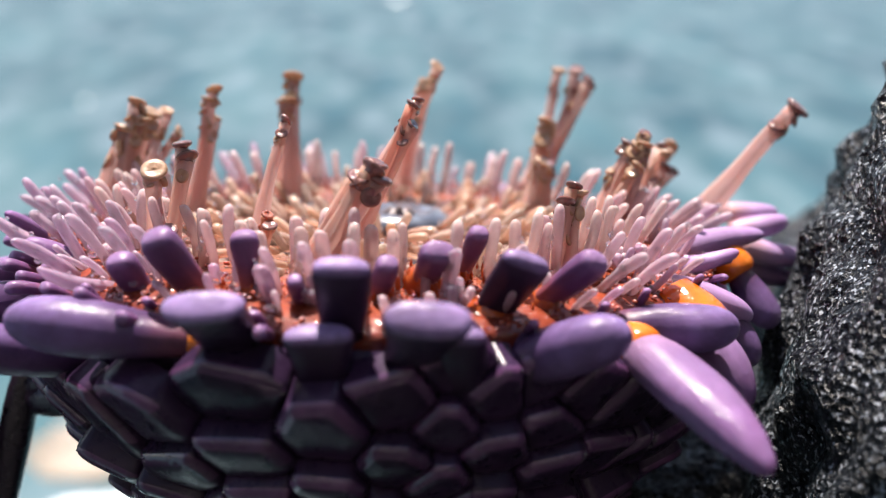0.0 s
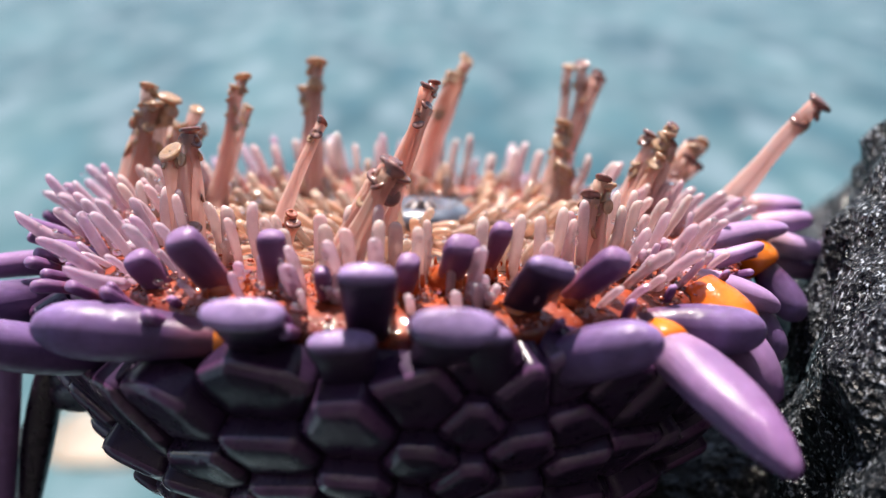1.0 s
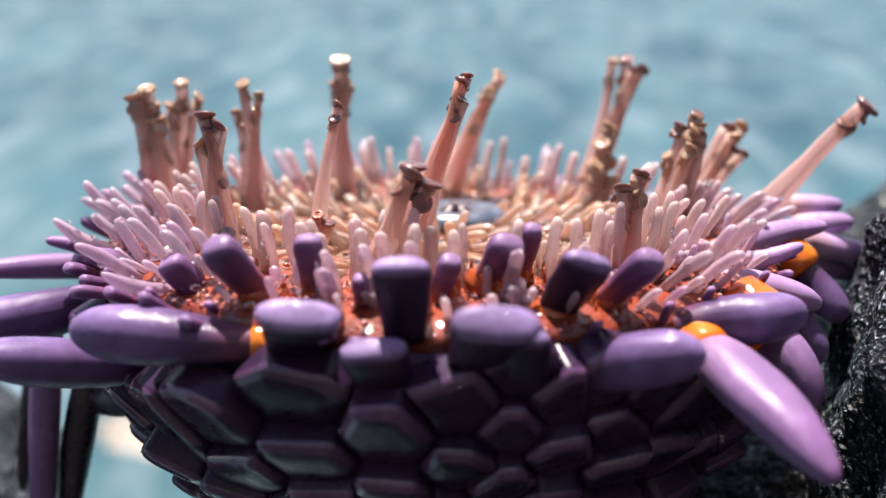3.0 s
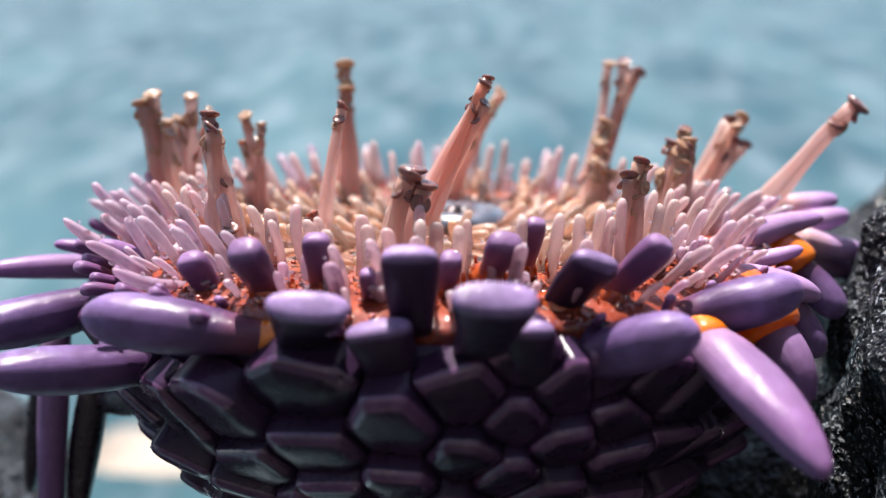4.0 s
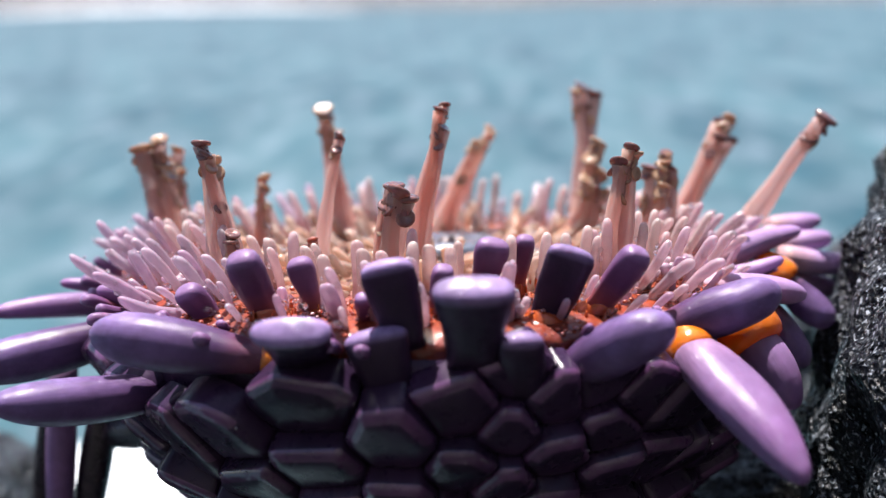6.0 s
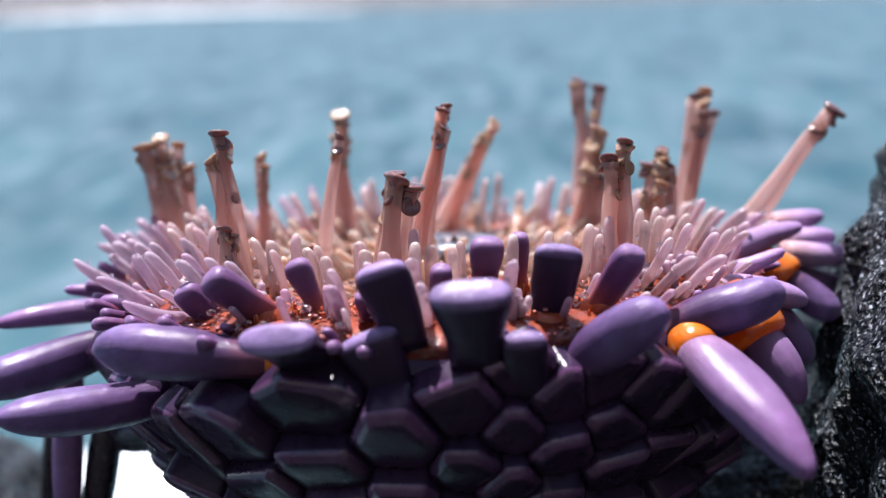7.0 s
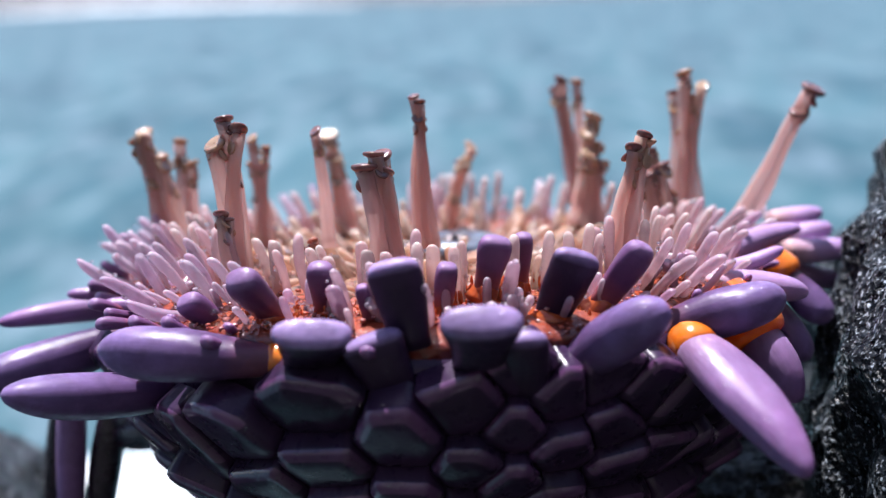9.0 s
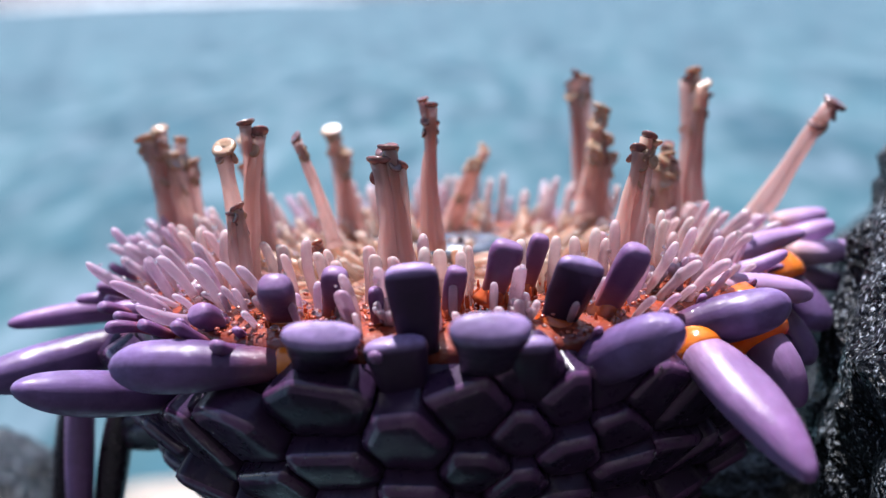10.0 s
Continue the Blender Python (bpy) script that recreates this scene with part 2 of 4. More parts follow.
M_SAND = flesh("wet sand", (0.24, 0.20, 0.15), (0.18, 0.15, 0.11), 0.5, 0.0, 60)
M_LICHEN = flesh("yellow algae", (0.42, 0.30, 0.06), (0.30, 0.20, 0.04), 0.5, 0.0, 600)


# ---------------------------------------------------------------- mesh helpers
def mesh_of(name, bm, material, smooth=True):
    bmesh.ops.recalc_face_normals(bm, faces=bm.faces)
    for f in bm.faces:
        f.smooth = smooth
    me = bpy.data.meshes.new(name)
    bm.to_mesh(me)
    bm.free()
    me.materials.append(material)
    return me


def part(name, bm, material, parent, label="", m=None, smooth=True):
    me = bm if isinstance(bm, bpy.types.Mesh) else mesh_of(name, bm, material, smooth)
    ob = new(name, me)
    ob.parent = parent
    if m is not None:
        ob.matrix_basis = m
    return tagged(ob, label)


def around(i, seg, square):
    c, s = math.cos(TAU * i / seg), math.sin(TAU * i / seg)
    k = (abs(c) ** square + abs(s) ** square) ** (-1 / square)
    return c * k, s * k


def loft(rings, seg=16, square=2.0):
    """rings: (centre, x axis, y axis) with the axes' lengths as radii; first and last are capped."""
    bm = bmesh.new()
    loops = []
    for c, ax, ay in rings:
        loops.append([bm.verts.new(c + ax * around(i, seg, square)[0] + ay * around(i, seg, square)[1]) for i in range(seg)])
    for a, b in zip(loops, loops[1:]):
        for i in range(seg):
            bm.faces.new((a[i], a[(i + 1) % seg], b[(i + 1) % seg], b[i]))
    for lp, ring in ((loops[0], rings[0]), (loops[-1], rings[-1])):
        c = bm.verts.new(ring[0])
        for i in range(seg):
            bm.faces.new((lp[i], lp[(i + 1) % seg], c))
    return bm


def lathe(profile, seg=24, wob=0.0, seed=0):
    X, Y = Vector((1, 0, 0)), Vector((0, 1, 0))
    return loft([(Vector((0, 0, z)), X * r, Y * r) for r, z in profile], seg)


PROFILES = {
    "club": ((0, .74), (.3, .80), (.6, .90), (.82, .98), (.90, 1.0), (.945, .97), (.975, .86), (.995, .62), (1.008, .25)),
    "dome": ((0, .72), (.3, .82), (.55, .93), (.74, 1.0), (.84, .985), (.91, .91), (.955, .78), (.987, .55), (1.003, .20)),
    "fat": ((0, .58), (.08, .68), (.25, .84), (.45, .97), (.62, 1.02), (.76, .97), (.86, .83), (.93, .62), (.98, .36), (1.0, .1)),
    "fang": ((0, .80), (.12, .93), (.3, 1.0), (.48, .99), (.64, .90), (.77, .76), (.87, .59), (.94, .42), (.98, .26), (1.0, .08)),
    "taper": ((0, .85), (.15, .96), (.4, 1.0), (.65, .90), (.85, .72), (.94, .54), (.98, .34), (1.0, .1)),
    "rod": ((0, .9), (.3, .9), (.6, 1.0), (.85, 1.0), (.94, .85), (.985, .55), (1.0, .2)),
}
SQUARE = {"club": 2.5, "dome": 2.5, "fat": 2.25, "fang": 2.2}


def profile_at(prof, u):
    """Radius between the given stations, with eased slopes."""
    for i in range(len(prof) - 1):
        (u0, r0), (u1, r1) = prof[i], prof[i + 1]
        if u <= u1:
            h = u1 - u0
            k = (u - u0) / h
            s0 = (r1 - prof[i - 1][1]) / (u1 - prof[i - 1][0]) if i else (r1 - r0) / h
            s1 = (prof[i + 2][1] - r0) / (prof[i + 2][0] - u0) if i + 2 < len(prof) else (r1 - r0) / h
            return r0 * (1 + 2 * k) * (1 - k) ** 2 + s0 * h * k * (1 - k) ** 2 + r1 * k * k * (3 - 2 * k) + s1 * h * k * k * (k - 1)
    return prof[-1][1]


def spine_bm(length, w, th, shape, bend=0.0, seg=16, rnd=None):
    rings = []
    prof = PROFILES[shape]
    k1, k2 = (rnd.uniform(-.08, .08), rnd.uniform(-.08, .08)) if rnd else (0, 0)
    stations = [u for u, r in prof]
    if seg > 14:
        stations = sorted(set(stations + [(a + b) / 2 for a, b in zip(stations, stations[1:])] + [.15, .4, .52, .7]))
    for u in stations:
        r = profile_at(prof, u)
        c = Vector((bend * 0.3 * length * (u * u - u), bend * length * (u * u - u), u * length))
        e = 1 + k1 * math.sin(5 * u + 9 * k2) + 0.5 * k2 * math.sin(11 * u)
        rings.append((c, Vector((w / 2 * r * e, 0, 0)), Vector((0, th / 2 * r * (2 - e), 0))))
    return loft(rings, seg, SQUARE.get(shape, 2.0))


def aim(base, tip):
    """Pose at base with z towards tip and y upwards, in metres."""
    d = Vector(tip) - Vector(base)
    return Matrix.Translation(base) @ d.to_track_quat("Z", "Y").to_matrix().to_4x4()


def paddle(base, tip):
    """Pose at base with z towards tip and the broad face turned outwards over the front margin."""
    z = (Vector(tip) - Vector(base)).normalized()
    x = Vector((1, 0, 0))
    x = (x - z * x.dot(z)).normalized()
    return Matrix.Translation(base) @ Matrix((x, z.cross(x), z)).transposed().to_4x4()


def vec(p):
    return Vector(p) * MM


# ---------------------------------------------------------------- the urchin
TILT = pose(0, 0, 0, -4.5, 0, 0)
urchin = tagged(new("sea_urchin"), "purple sea urchin lying upside down on wet black lava rock", "sea urchin")
urchin.matrix_basis = TILT
RND = random.Random(7)
R_TEST, H_TEST = 24.4, 20.9

part("test", lathe([(R_TEST * math.cos(a) * MM, -H_TEST * math.sin(a) * MM) for a in [i * math.pi / 28 for i in range(0, 14)]] + [(0.5 * MM, -H_TEST * MM)], 48), M_PLATE, urchin, "blackish purple rounded shell of the underside")
part("oral_skin", lathe([(24.4 * MM, 0.02 * MM), (23.8 * MM, 0.9 * MM), (22 * MM, 1.5 * MM), (16 * MM, 1.7 * MM), (9 * MM, 1.3 * MM), (5 * MM, 0.9 * MM), (0.5 * MM, 0.8 * MM)], 48), M_SKIN, urchin, "wet orange skin between the spines")
MOUTH = Vector((1.2, 4.6, 0))
mouth = part("mouth", lathe([(4.2 * MM, 0.9 * MM), (4.0 * MM, 1.7 * MM), (3.3 * MM, 2.15 * MM), (2.5 * MM, 2.2 * MM), (1.5 * MM, 1.8 * MM), (0.3 * MM, 1.5 * MM)], 30), M_MOUTH, urchin, "grey wrinkled mouth skin", Matrix.Translation(MOUTH * MM))
for i in range(5):
    a = TAU * i / 5 + 0.3
    part("tooth", spine_bm(1.3 * MM, 0.7 * MM, 0.5 * MM, "taper", 0, 12), M_TOOTH, mouth, "pale pointed tooth", aim(vec((1.5 * math.cos(a), 1.5 * math.sin(a), 1.4)), vec((0.3 * math.cos(a), 0.3 * math.sin(a), 2.6))))

TAKEN = []
SHAFTS = []


def keyed_spine(name, base, tip, w, th, shape, material, keys, collar, label):
    b, e = vec(base), vec(tip)
    turn = paddle if shape in ("club", "dome") else aim
    length = (e - b).length + (0.25 * w * MM if shape in ("fat", "fang") else 0)
    ob = part(name, spine_bm(length, w * MM, th * MM, shape, RND.uniform(-.14, .14), 28, RND), material, urchin, label, turn(b, e))
    if collar:
        r = w * 0.5 * MM * collar
        prof = [(r * .62, -r * 1.7), (r * .80, -r * 1.3), (r * .98, -r * .85), (r * 1.09, -r * .4), (r * 1.12, -r * .05), (r * 1.08, r * .2), (r * .98, r * .38), (r * .82, r * .44)]
        part("collar", lathe(prof, 24), M_COLLAR, ob, "bright orange fleshy collar")
    if shape == "dome" and base[1] > -23:
        r = w * 0.5 * MM
        part("muscle", lathe([(r * 1.2, -0.10 * length), (r * .98, 0.0), (r * .80, 0.08 * length), (r * .70, 0.16 * length), (r * .58, 0.20 * length)], 16), M_MUSCLE, ob, "wet red-orange muscle at the spine base")
    if keys:
        KEYED.append((ob, [(k[0], turn(b, vec(k[1:]))) for k in keys]))
    TAKEN.append(Vector(base))
    SHAFTS.append((Vector(base), Vector(tip), w / 2))
    return ob


def big_spine(base, tip, w, th, shape, collar=False, keys=(), mat=None):
    if mat is None:
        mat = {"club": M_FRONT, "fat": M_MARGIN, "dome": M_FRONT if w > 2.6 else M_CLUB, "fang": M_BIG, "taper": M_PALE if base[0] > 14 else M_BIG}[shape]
    keyed_spine("primary_spine", base, tip, w, th, shape, mat, keys, collar, "slim purple spine" if w < 3.1 else "thick blunt purple spine")


def dark_spine(base, tip, w, th, shape):
    keyed_spine("hanging_spine", base, tip, w, th, shape, M_BLACK, (), False, "blackish hanging spine")


# plates under the margin: a tight mosaic of many-sided spine heads
PLATES = []


def shell_normal(p):
    return Vector((p.x / R_TEST ** 2, p.y / R_TEST ** 2, p.z / H_TEST ** 2)).normalized()


def plate(x, y, z):
    PLATES.append(Vector((x, y, z)))


def cell(p, seeds, gap, most):
    """Outline of the plate round p, in the shell's tangent plane, halfway to its neighbours."""
    n = shell_normal(p)
    side = Vector((0, 0, 1)).cross(n).normalized()
    up = n.cross(side)
    poly = [Vector((most * math.cos(TAU * i / 14), most * math.sin(TAU * i / 14))) for i in range(14)]
    for q in seeds:
        d3 = q - p
        if 0.01 < d3.length < 8:
            d = Vector((d3.dot(side), d3.dot(up)))
            if d.length < 0.3:
                continue
            d *= d3.length / d.length
            lim = d.length_squared / 2 - gap / 2 * d.length
            out = []
            for a, b in zip(poly, poly[1:] + poly[:1]):
                ka, kb = a.dot(d) - lim, b.dot(d) - lim
                if ka <= 0:
                    out.append(a)
                if ka * kb < 0:
                    out.append(a.lerp(b, ka / (ka - kb)))
            poly = out
    clean = [a for a, b in zip(poly, poly[1:] + poly[:1]) if (a - b).length > 0.25]
    return clean, Matrix.Translation(p * MM) @ Matrix((side, up, n)).transposed().to_4x4()


def plate_bm(poly, rnd):
    mid = sum(poly, Vector((0, 0))) / len(poly)
    ring = []
    for p, q, nx in zip(poly[-1:] + poly[:-1], poly, poly[1:] + poly[:1]):
        c = min(.28, .5 / max(.3, (q - p).length)), min(.28, .5 / max(.3, (nx - q).length))
        ring += [q.lerp(p, c[0]), (q.lerp(p, c[0] * .3) + q.lerp(nx, c[1] * .3)) / 2, q.lerp(nx, c[1])]
    bm = bmesh.new()
    dish = rnd.uniform(-.16, .10)
    levels = ((0.94, -1.8), (1.0, -0.15), (0.995, 0.08), (0.975, 0.24), (0.935, 0.39), (0.87, 0.52), (0.74, 0.64), (0.52, 0.70 - dish * .5), (0.26, 0.70 - dish))
    loops = [[bm.verts.new(Vector((mid.x + (p.x - mid.x) * k, mid.y + (p.y - mid.y) * k, z)) * MM) for p in ring] for k, z in levels]
    n = len(ring)
    for a, b in zip(loops, loops[1:]):
        for i in range(n):
            bm.faces.new((a[i], a[(i + 1) % n], b[(i + 1) % n], b[i]))
    bm.faces.new(loops[-1])
    bm.faces.ensure_lookup_table()
    # the lit-edge tint goes only on the upper half of the rim
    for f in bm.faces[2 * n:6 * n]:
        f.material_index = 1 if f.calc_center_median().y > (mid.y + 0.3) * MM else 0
    return bm


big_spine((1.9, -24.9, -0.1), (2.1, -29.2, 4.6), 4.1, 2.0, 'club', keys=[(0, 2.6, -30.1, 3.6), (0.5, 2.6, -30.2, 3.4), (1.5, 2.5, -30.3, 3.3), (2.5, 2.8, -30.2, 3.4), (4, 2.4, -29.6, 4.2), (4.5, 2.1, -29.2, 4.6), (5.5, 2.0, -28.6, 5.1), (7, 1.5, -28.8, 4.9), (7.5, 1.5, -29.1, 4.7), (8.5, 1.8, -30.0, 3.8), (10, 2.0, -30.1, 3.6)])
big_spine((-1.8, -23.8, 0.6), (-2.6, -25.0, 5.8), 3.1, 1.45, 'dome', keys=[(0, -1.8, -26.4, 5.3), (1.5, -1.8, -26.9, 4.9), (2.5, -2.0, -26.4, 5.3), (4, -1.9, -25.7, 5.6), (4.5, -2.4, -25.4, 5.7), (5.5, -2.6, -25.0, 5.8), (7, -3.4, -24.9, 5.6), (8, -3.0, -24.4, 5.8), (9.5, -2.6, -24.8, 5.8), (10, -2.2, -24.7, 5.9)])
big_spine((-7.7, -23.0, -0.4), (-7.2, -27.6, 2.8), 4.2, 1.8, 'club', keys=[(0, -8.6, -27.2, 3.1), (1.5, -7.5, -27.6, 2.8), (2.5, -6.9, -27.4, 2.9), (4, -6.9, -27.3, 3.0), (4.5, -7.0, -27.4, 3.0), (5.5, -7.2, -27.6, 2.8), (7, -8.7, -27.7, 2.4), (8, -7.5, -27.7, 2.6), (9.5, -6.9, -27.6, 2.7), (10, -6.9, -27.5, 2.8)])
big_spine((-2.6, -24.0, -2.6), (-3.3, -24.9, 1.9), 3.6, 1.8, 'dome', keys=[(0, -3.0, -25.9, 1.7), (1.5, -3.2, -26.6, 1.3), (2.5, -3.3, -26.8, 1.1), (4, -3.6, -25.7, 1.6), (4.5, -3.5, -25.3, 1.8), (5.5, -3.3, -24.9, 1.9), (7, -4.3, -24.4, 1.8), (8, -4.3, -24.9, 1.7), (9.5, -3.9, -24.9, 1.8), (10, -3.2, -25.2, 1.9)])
big_spine((4.6, -24.2, -2.4), (4.4, -26.6, 1.9), 2.62, 1.3, 'dome')
big_spine((6.5, -22.2, -2.1), (12.4, -25.6, 1.4), 3.0, 3.0, 'fat', keys=[(0, 13.3, -25.6, 1.8), (0.5, 13.8, -25.6, 1.7), (1, 13.8, -25.6, 1.3), (2.5, 13.5, -25.6, 0.5), (4.5, 12.4, -25.6, 1.4), (5.5, 12.3, -25.6, 1.6), (7, 11.7, -25.6, 2.6), (8.5, 11.9, -25.6, 2.9), (10, 12.3, -25.6, 1.9)])
big_spine((12.9, -19.2, -0.1), (19.6, -20, 2.3), 3.0, 2.9, 'fat', keys=[(0, 20, -20, 0.4), (1, 19.9, -20, 0), (2.5, 19.9, -20, 0.7), (4.5, 19.6, -20, 2.3), (5.5, 19.5, -20, 2.5), (7, 19.1, -20, 2), (7.5, 19.1, -20, 1.9), (10, 19.3, -20, 1.6)])
big_spine((14.9, -20.8, -0.8), (18.3, -29.6, -4.6), 3.5, 2.9, 'fang', collar=0.76, keys=[(0, 19.2, -29.6, -3.7), (1, 19.1, -29.6, -3.9), (2.5, 18.9, -29.6, -3.8), (4.5, 18.3, -29.6, -4.6), (5.5, 18.3, -29.6, -4.9), (7, 18.4, -29.6, -4.9), (10, 18.3, -29.6, -4.9)])
big_spine((19.5, -16.8, -0.9), (21.2, -19.2, -4.4), 2.8, 2.6, 'fang', collar=1.34, keys=[(0, 21.4, -19.2, -3.7), (2.5, 21.4, -19.2, -3.6), (4.5, 21.2, -19.2, -4.4), (7, 21.5, -19.2, -4.4), (10, 21.2, -19.2, -4.3)])
big_spine((25.2, -4.8, 0.2), (27.7, -6.4, -2.8), 2.8, 2.4, 'fat', collar=0.95, keys=[(0, 27.4, -6.4, -2.8), (2.5, 27.7, -6.4, -2.8), (4.5, 27.7, -6.4, -2.8), (7, 27.9, -6.4, -2.1), (10, 26.7, -6.4, -2.2)])
big_spine((22.2, -12.2, -0.3), (24.0, -13.2, -3.6), 2.4, 2.0, 'fat')
big_spine((18.1, -6.4, 0.9), (27.2, -3.2, 3.4), 2.2, 1.9, 'taper', keys=[(0, 28.2, -3.2, 2.7), (2.5, 27.7, -3.2, 2.6), (4.5, 27.2, -3.2, 3.4), (7, 26.2, -3.2, 3.2), (10, 26, -3.2, 2.8)])
big_spine((27.2, 4.8, 2.5), (31.8, 6.4, 2.9), 2.1, 1.8, 'taper', keys=[(0, 32, 6.4, 2.4), (2.5, 32.9, 6.4, 2.2), (4.5, 31.8, 6.4, 2.9), (7, 32.5, 6.4, 2.8), (10, 33.4, 6.4, 3.2)])
big_spine((27.3, 3.2, 1.2), (31.7, 3.2, 2.3), 2.2, 1.9, 'taper', keys=[(0, 32.6, 3.2, 2.6), (2.5, 33, 3.2, 1.6), (4.5, 31.7, 3.2, 2.3), (7, 34.2, 3.2, 1.8), (10, 34, 3.2, 3.3)])
big_spine((26.7, 0, 0.9), (32.6, 1.6, -0.5), 2.6, 2.1, 'taper', keys=[(0, 31.7, 1.6, -0.2), (2.5, 31.8, 1.6, -0.3), (4.5, 32.6, 1.6, -0.5), (7, 33, 1.6, 0.3), (10, 32.4, 1.6, 0.8)])
big_spine((26.9, 1.6, -0.8), (32.5, 3.2, -2.5), 2.6, 2.1, 'taper')
big_spine((17.9, -9.6, 0.8), (23.9, -9.6, 2.1), 1.4, 1.3, 'taper', keys=[(0, 24.6, -9.6, 2.8), (2.5, 23.6, -9.6, 2.7), (4.5, 23.9, -9.6, 2.1), (7, 24.5, -9.6, 3.1), (10, 23.7, -9.6, 2.9)])
big_spine((16.5, -13.0, 1.4), (23.8, -12.5, -0.0), 2.3, 1.9, 'fat', mat=M_PALE, keys=[(0, 24.0, -12.5, -1.1), (2.5, 22.7, -12.5, -0.2), (4.5, 22.1, -12.5, 0.4), (5.5, 22.4, -12.5, 1.0), (7, 23.8, -12.5, -0.0), (8.5, 25.0, -12.5, 0.2), (10, 25.5, -12.5, 0.4)])
big_spine((6.2, -20.6, 0.9), (8.2, -21.5, 5.6), 2.9, 1.35, 'dome', keys=[(0, 8.1, -23.1, 5.0), (1.5, 8.0, -23.7, 4.6), (2.5, 7.9, -23.0, 5.1), (4, 8.3, -23.4, 4.7), (4.5, 8.2, -22.9, 5.1), (5.5, 8.2, -21.5, 5.6), (7, 6.9, -22.0, 5.8), (8, 7.5, -21.7, 5.8), (9.5, 8.0, -22.5, 5.3), (10, 7.8, -22.6, 5.4)])
big_spine((9.3, -19.4, 1.4), (12.0, -21.1, 5.4), 2.0, 1.4, 'dome', keys=[(0, 12.0, -22.0, 4.8), (1.5, 11.6, -22.3, 4.9), (2.5, 11.2, -22.6, 4.9), (4, 12.2, -21.2, 5.2), (4.5, 12.1, -21.0, 5.3), (5.5, 12.0, -21.1, 5.4), (7, 11.2, -21.8, 5.5), (8, 12.0, -21.6, 5.1), (9.5, 11.8, -20.6, 5.7), (10, 11.3, -21.0, 5.8)])
big_spine((2.6, -18.6, 2.5), (3.6, -19.8, 5.9), 2.0, 1.5, 'dome', keys=[(0, 3.4, -21.3, 4.9), (1.5, 3.4, -20.9, 5.3), (2.5, 4.0, -20.5, 5.3), (4, 3.5, -21.0, 5.2), (4.5, 3.6, -20.5, 5.5), (5.5, 3.6, -19.8, 5.9), (7, 2.9, -19.8, 6.0), (8, 3.4, -19.5, 6.0), (9.5, 3.4, -19.4, 6.0), (10, 3.8, -19.1, 6.0)])
big_spine((4.9, -16.2, 2.3), (5.6, -17.8, 5.7), 1.3, 1.15, 'dome', keys=[(0, 5.8, -18.2, 5.4), (1.5, 5.6, -18.1, 5.5), (2.5, 5.3, -18.2, 5.6), (4.5, 5.4, -17.9, 5.7), (5.5, 5.6, -17.8, 5.7), (7, 4.9, -17.5, 5.9), (8, 5.0, -17.6, 5.8), (9.5, 5.3, -17.4, 5.9), (10, 5.9, -16.7, 5.9)])
big_spine((0.0, -19.8, 1.8), (0.5, -20.9, 4.6), 1.4, 1.2, 'dome', keys=[(0, 0.6, -21.5, 4.3), (1.5, 0.3, -21.5, 4.3), (2.5, 0.7, -21.1, 4.5), (4, 0.4, -21.5, 4.4), (4.5, 0.1, -21.2, 4.5), (5.5, 0.5, -20.9, 4.6), (7, 0.1, -20.8, 4.7), (8, 0.2, -21.0, 4.6), (9.5, 0.5, -20.2, 4.8), (10, 0.6, -20.1, 4.8)])
big_spine((-7.3, -18.6, 1.6), (-8.1, -19.8, 5.0), 1.55, 1.4, 'dome', keys=[(0, -7.6, -19.3, 5.2), (1.5, -7.4, -19.6, 5.2), (2.5, -7.4, -19.4, 5.2), (4, -7.3, -19.9, 5.1), (4.5, -8.2, -19.4, 5.1), (5.5, -8.1, -19.8, 5.0), (7, -8.7, -19.2, 5.0), (8, -8.0, -19.9, 5.0), (9.5, -6.9, -20.2, 4.9), (10, -6.7, -20.2, 4.9)])
big_spine((-10.2, -18.8, 1.4), (-10.5, -21.1, 5.7), 2.3, 1.6, 'dome', keys=[(0, -12.3, -20.8, 5.3), (1.5, -12.4, -20.9, 5.2), (2.5, -12.7, -20.8, 5.1), (4, -11.1, -22.1, 4.9), (4.5, -11.1, -21.6, 5.3), (5.5, -10.5, -21.1, 5.7), (7, -13.7, -20.4, 4.5), (8, -12.5, -21.6, 4.7), (9.5, -11.2, -22.2, 4.8), (10, -10.1, -22.4, 4.7)])
big_spine((-13.4, -16.4, -0.3), (-15.0, -18.9, 3.1), 1.8, 1.5, 'dome', keys=[(0, -14.9, -18.5, 3.4), (2.5, -15.9, -17.7, 3.2), (4.5, -14.8, -18.6, 3.3), (5.5, -15.0, -18.9, 3.1), (7, -15.9, -17.6, 3.2), (8.5, -15.8, -18.4, 2.9), (10, -15.5, -19.3, 2.4)])
big_spine((-18, -9.6, -0.6), (-22.3, -11.2, 2.7), 1.9, 1.7, 'taper', keys=[(0, -22.8, -11.2, 2.7), (2.5, -21.3, -11.2, 1.3), (4.5, -22.3, -11.2, 2.7), (5.5, -23, -11.2, 2.2), (7, -23.5, -11.2, 1.3), (10, -23.6, -11.2, 0.9)])
big_spine((-22.2, -3.2, -0.4), (-27.6, -4.8, 1), 1.4, 1.3, 'taper', keys=[(0, -23.8, -4.8, 1.5), (2.5, -25.6, -4.8, 1), (4.5, -27.6, -4.8, 1), (5.5, -27.3, -4.8, 0.9), (7, -27.2, -4.8, 0.7), (10, -27.1, -4.8, 0.1)])
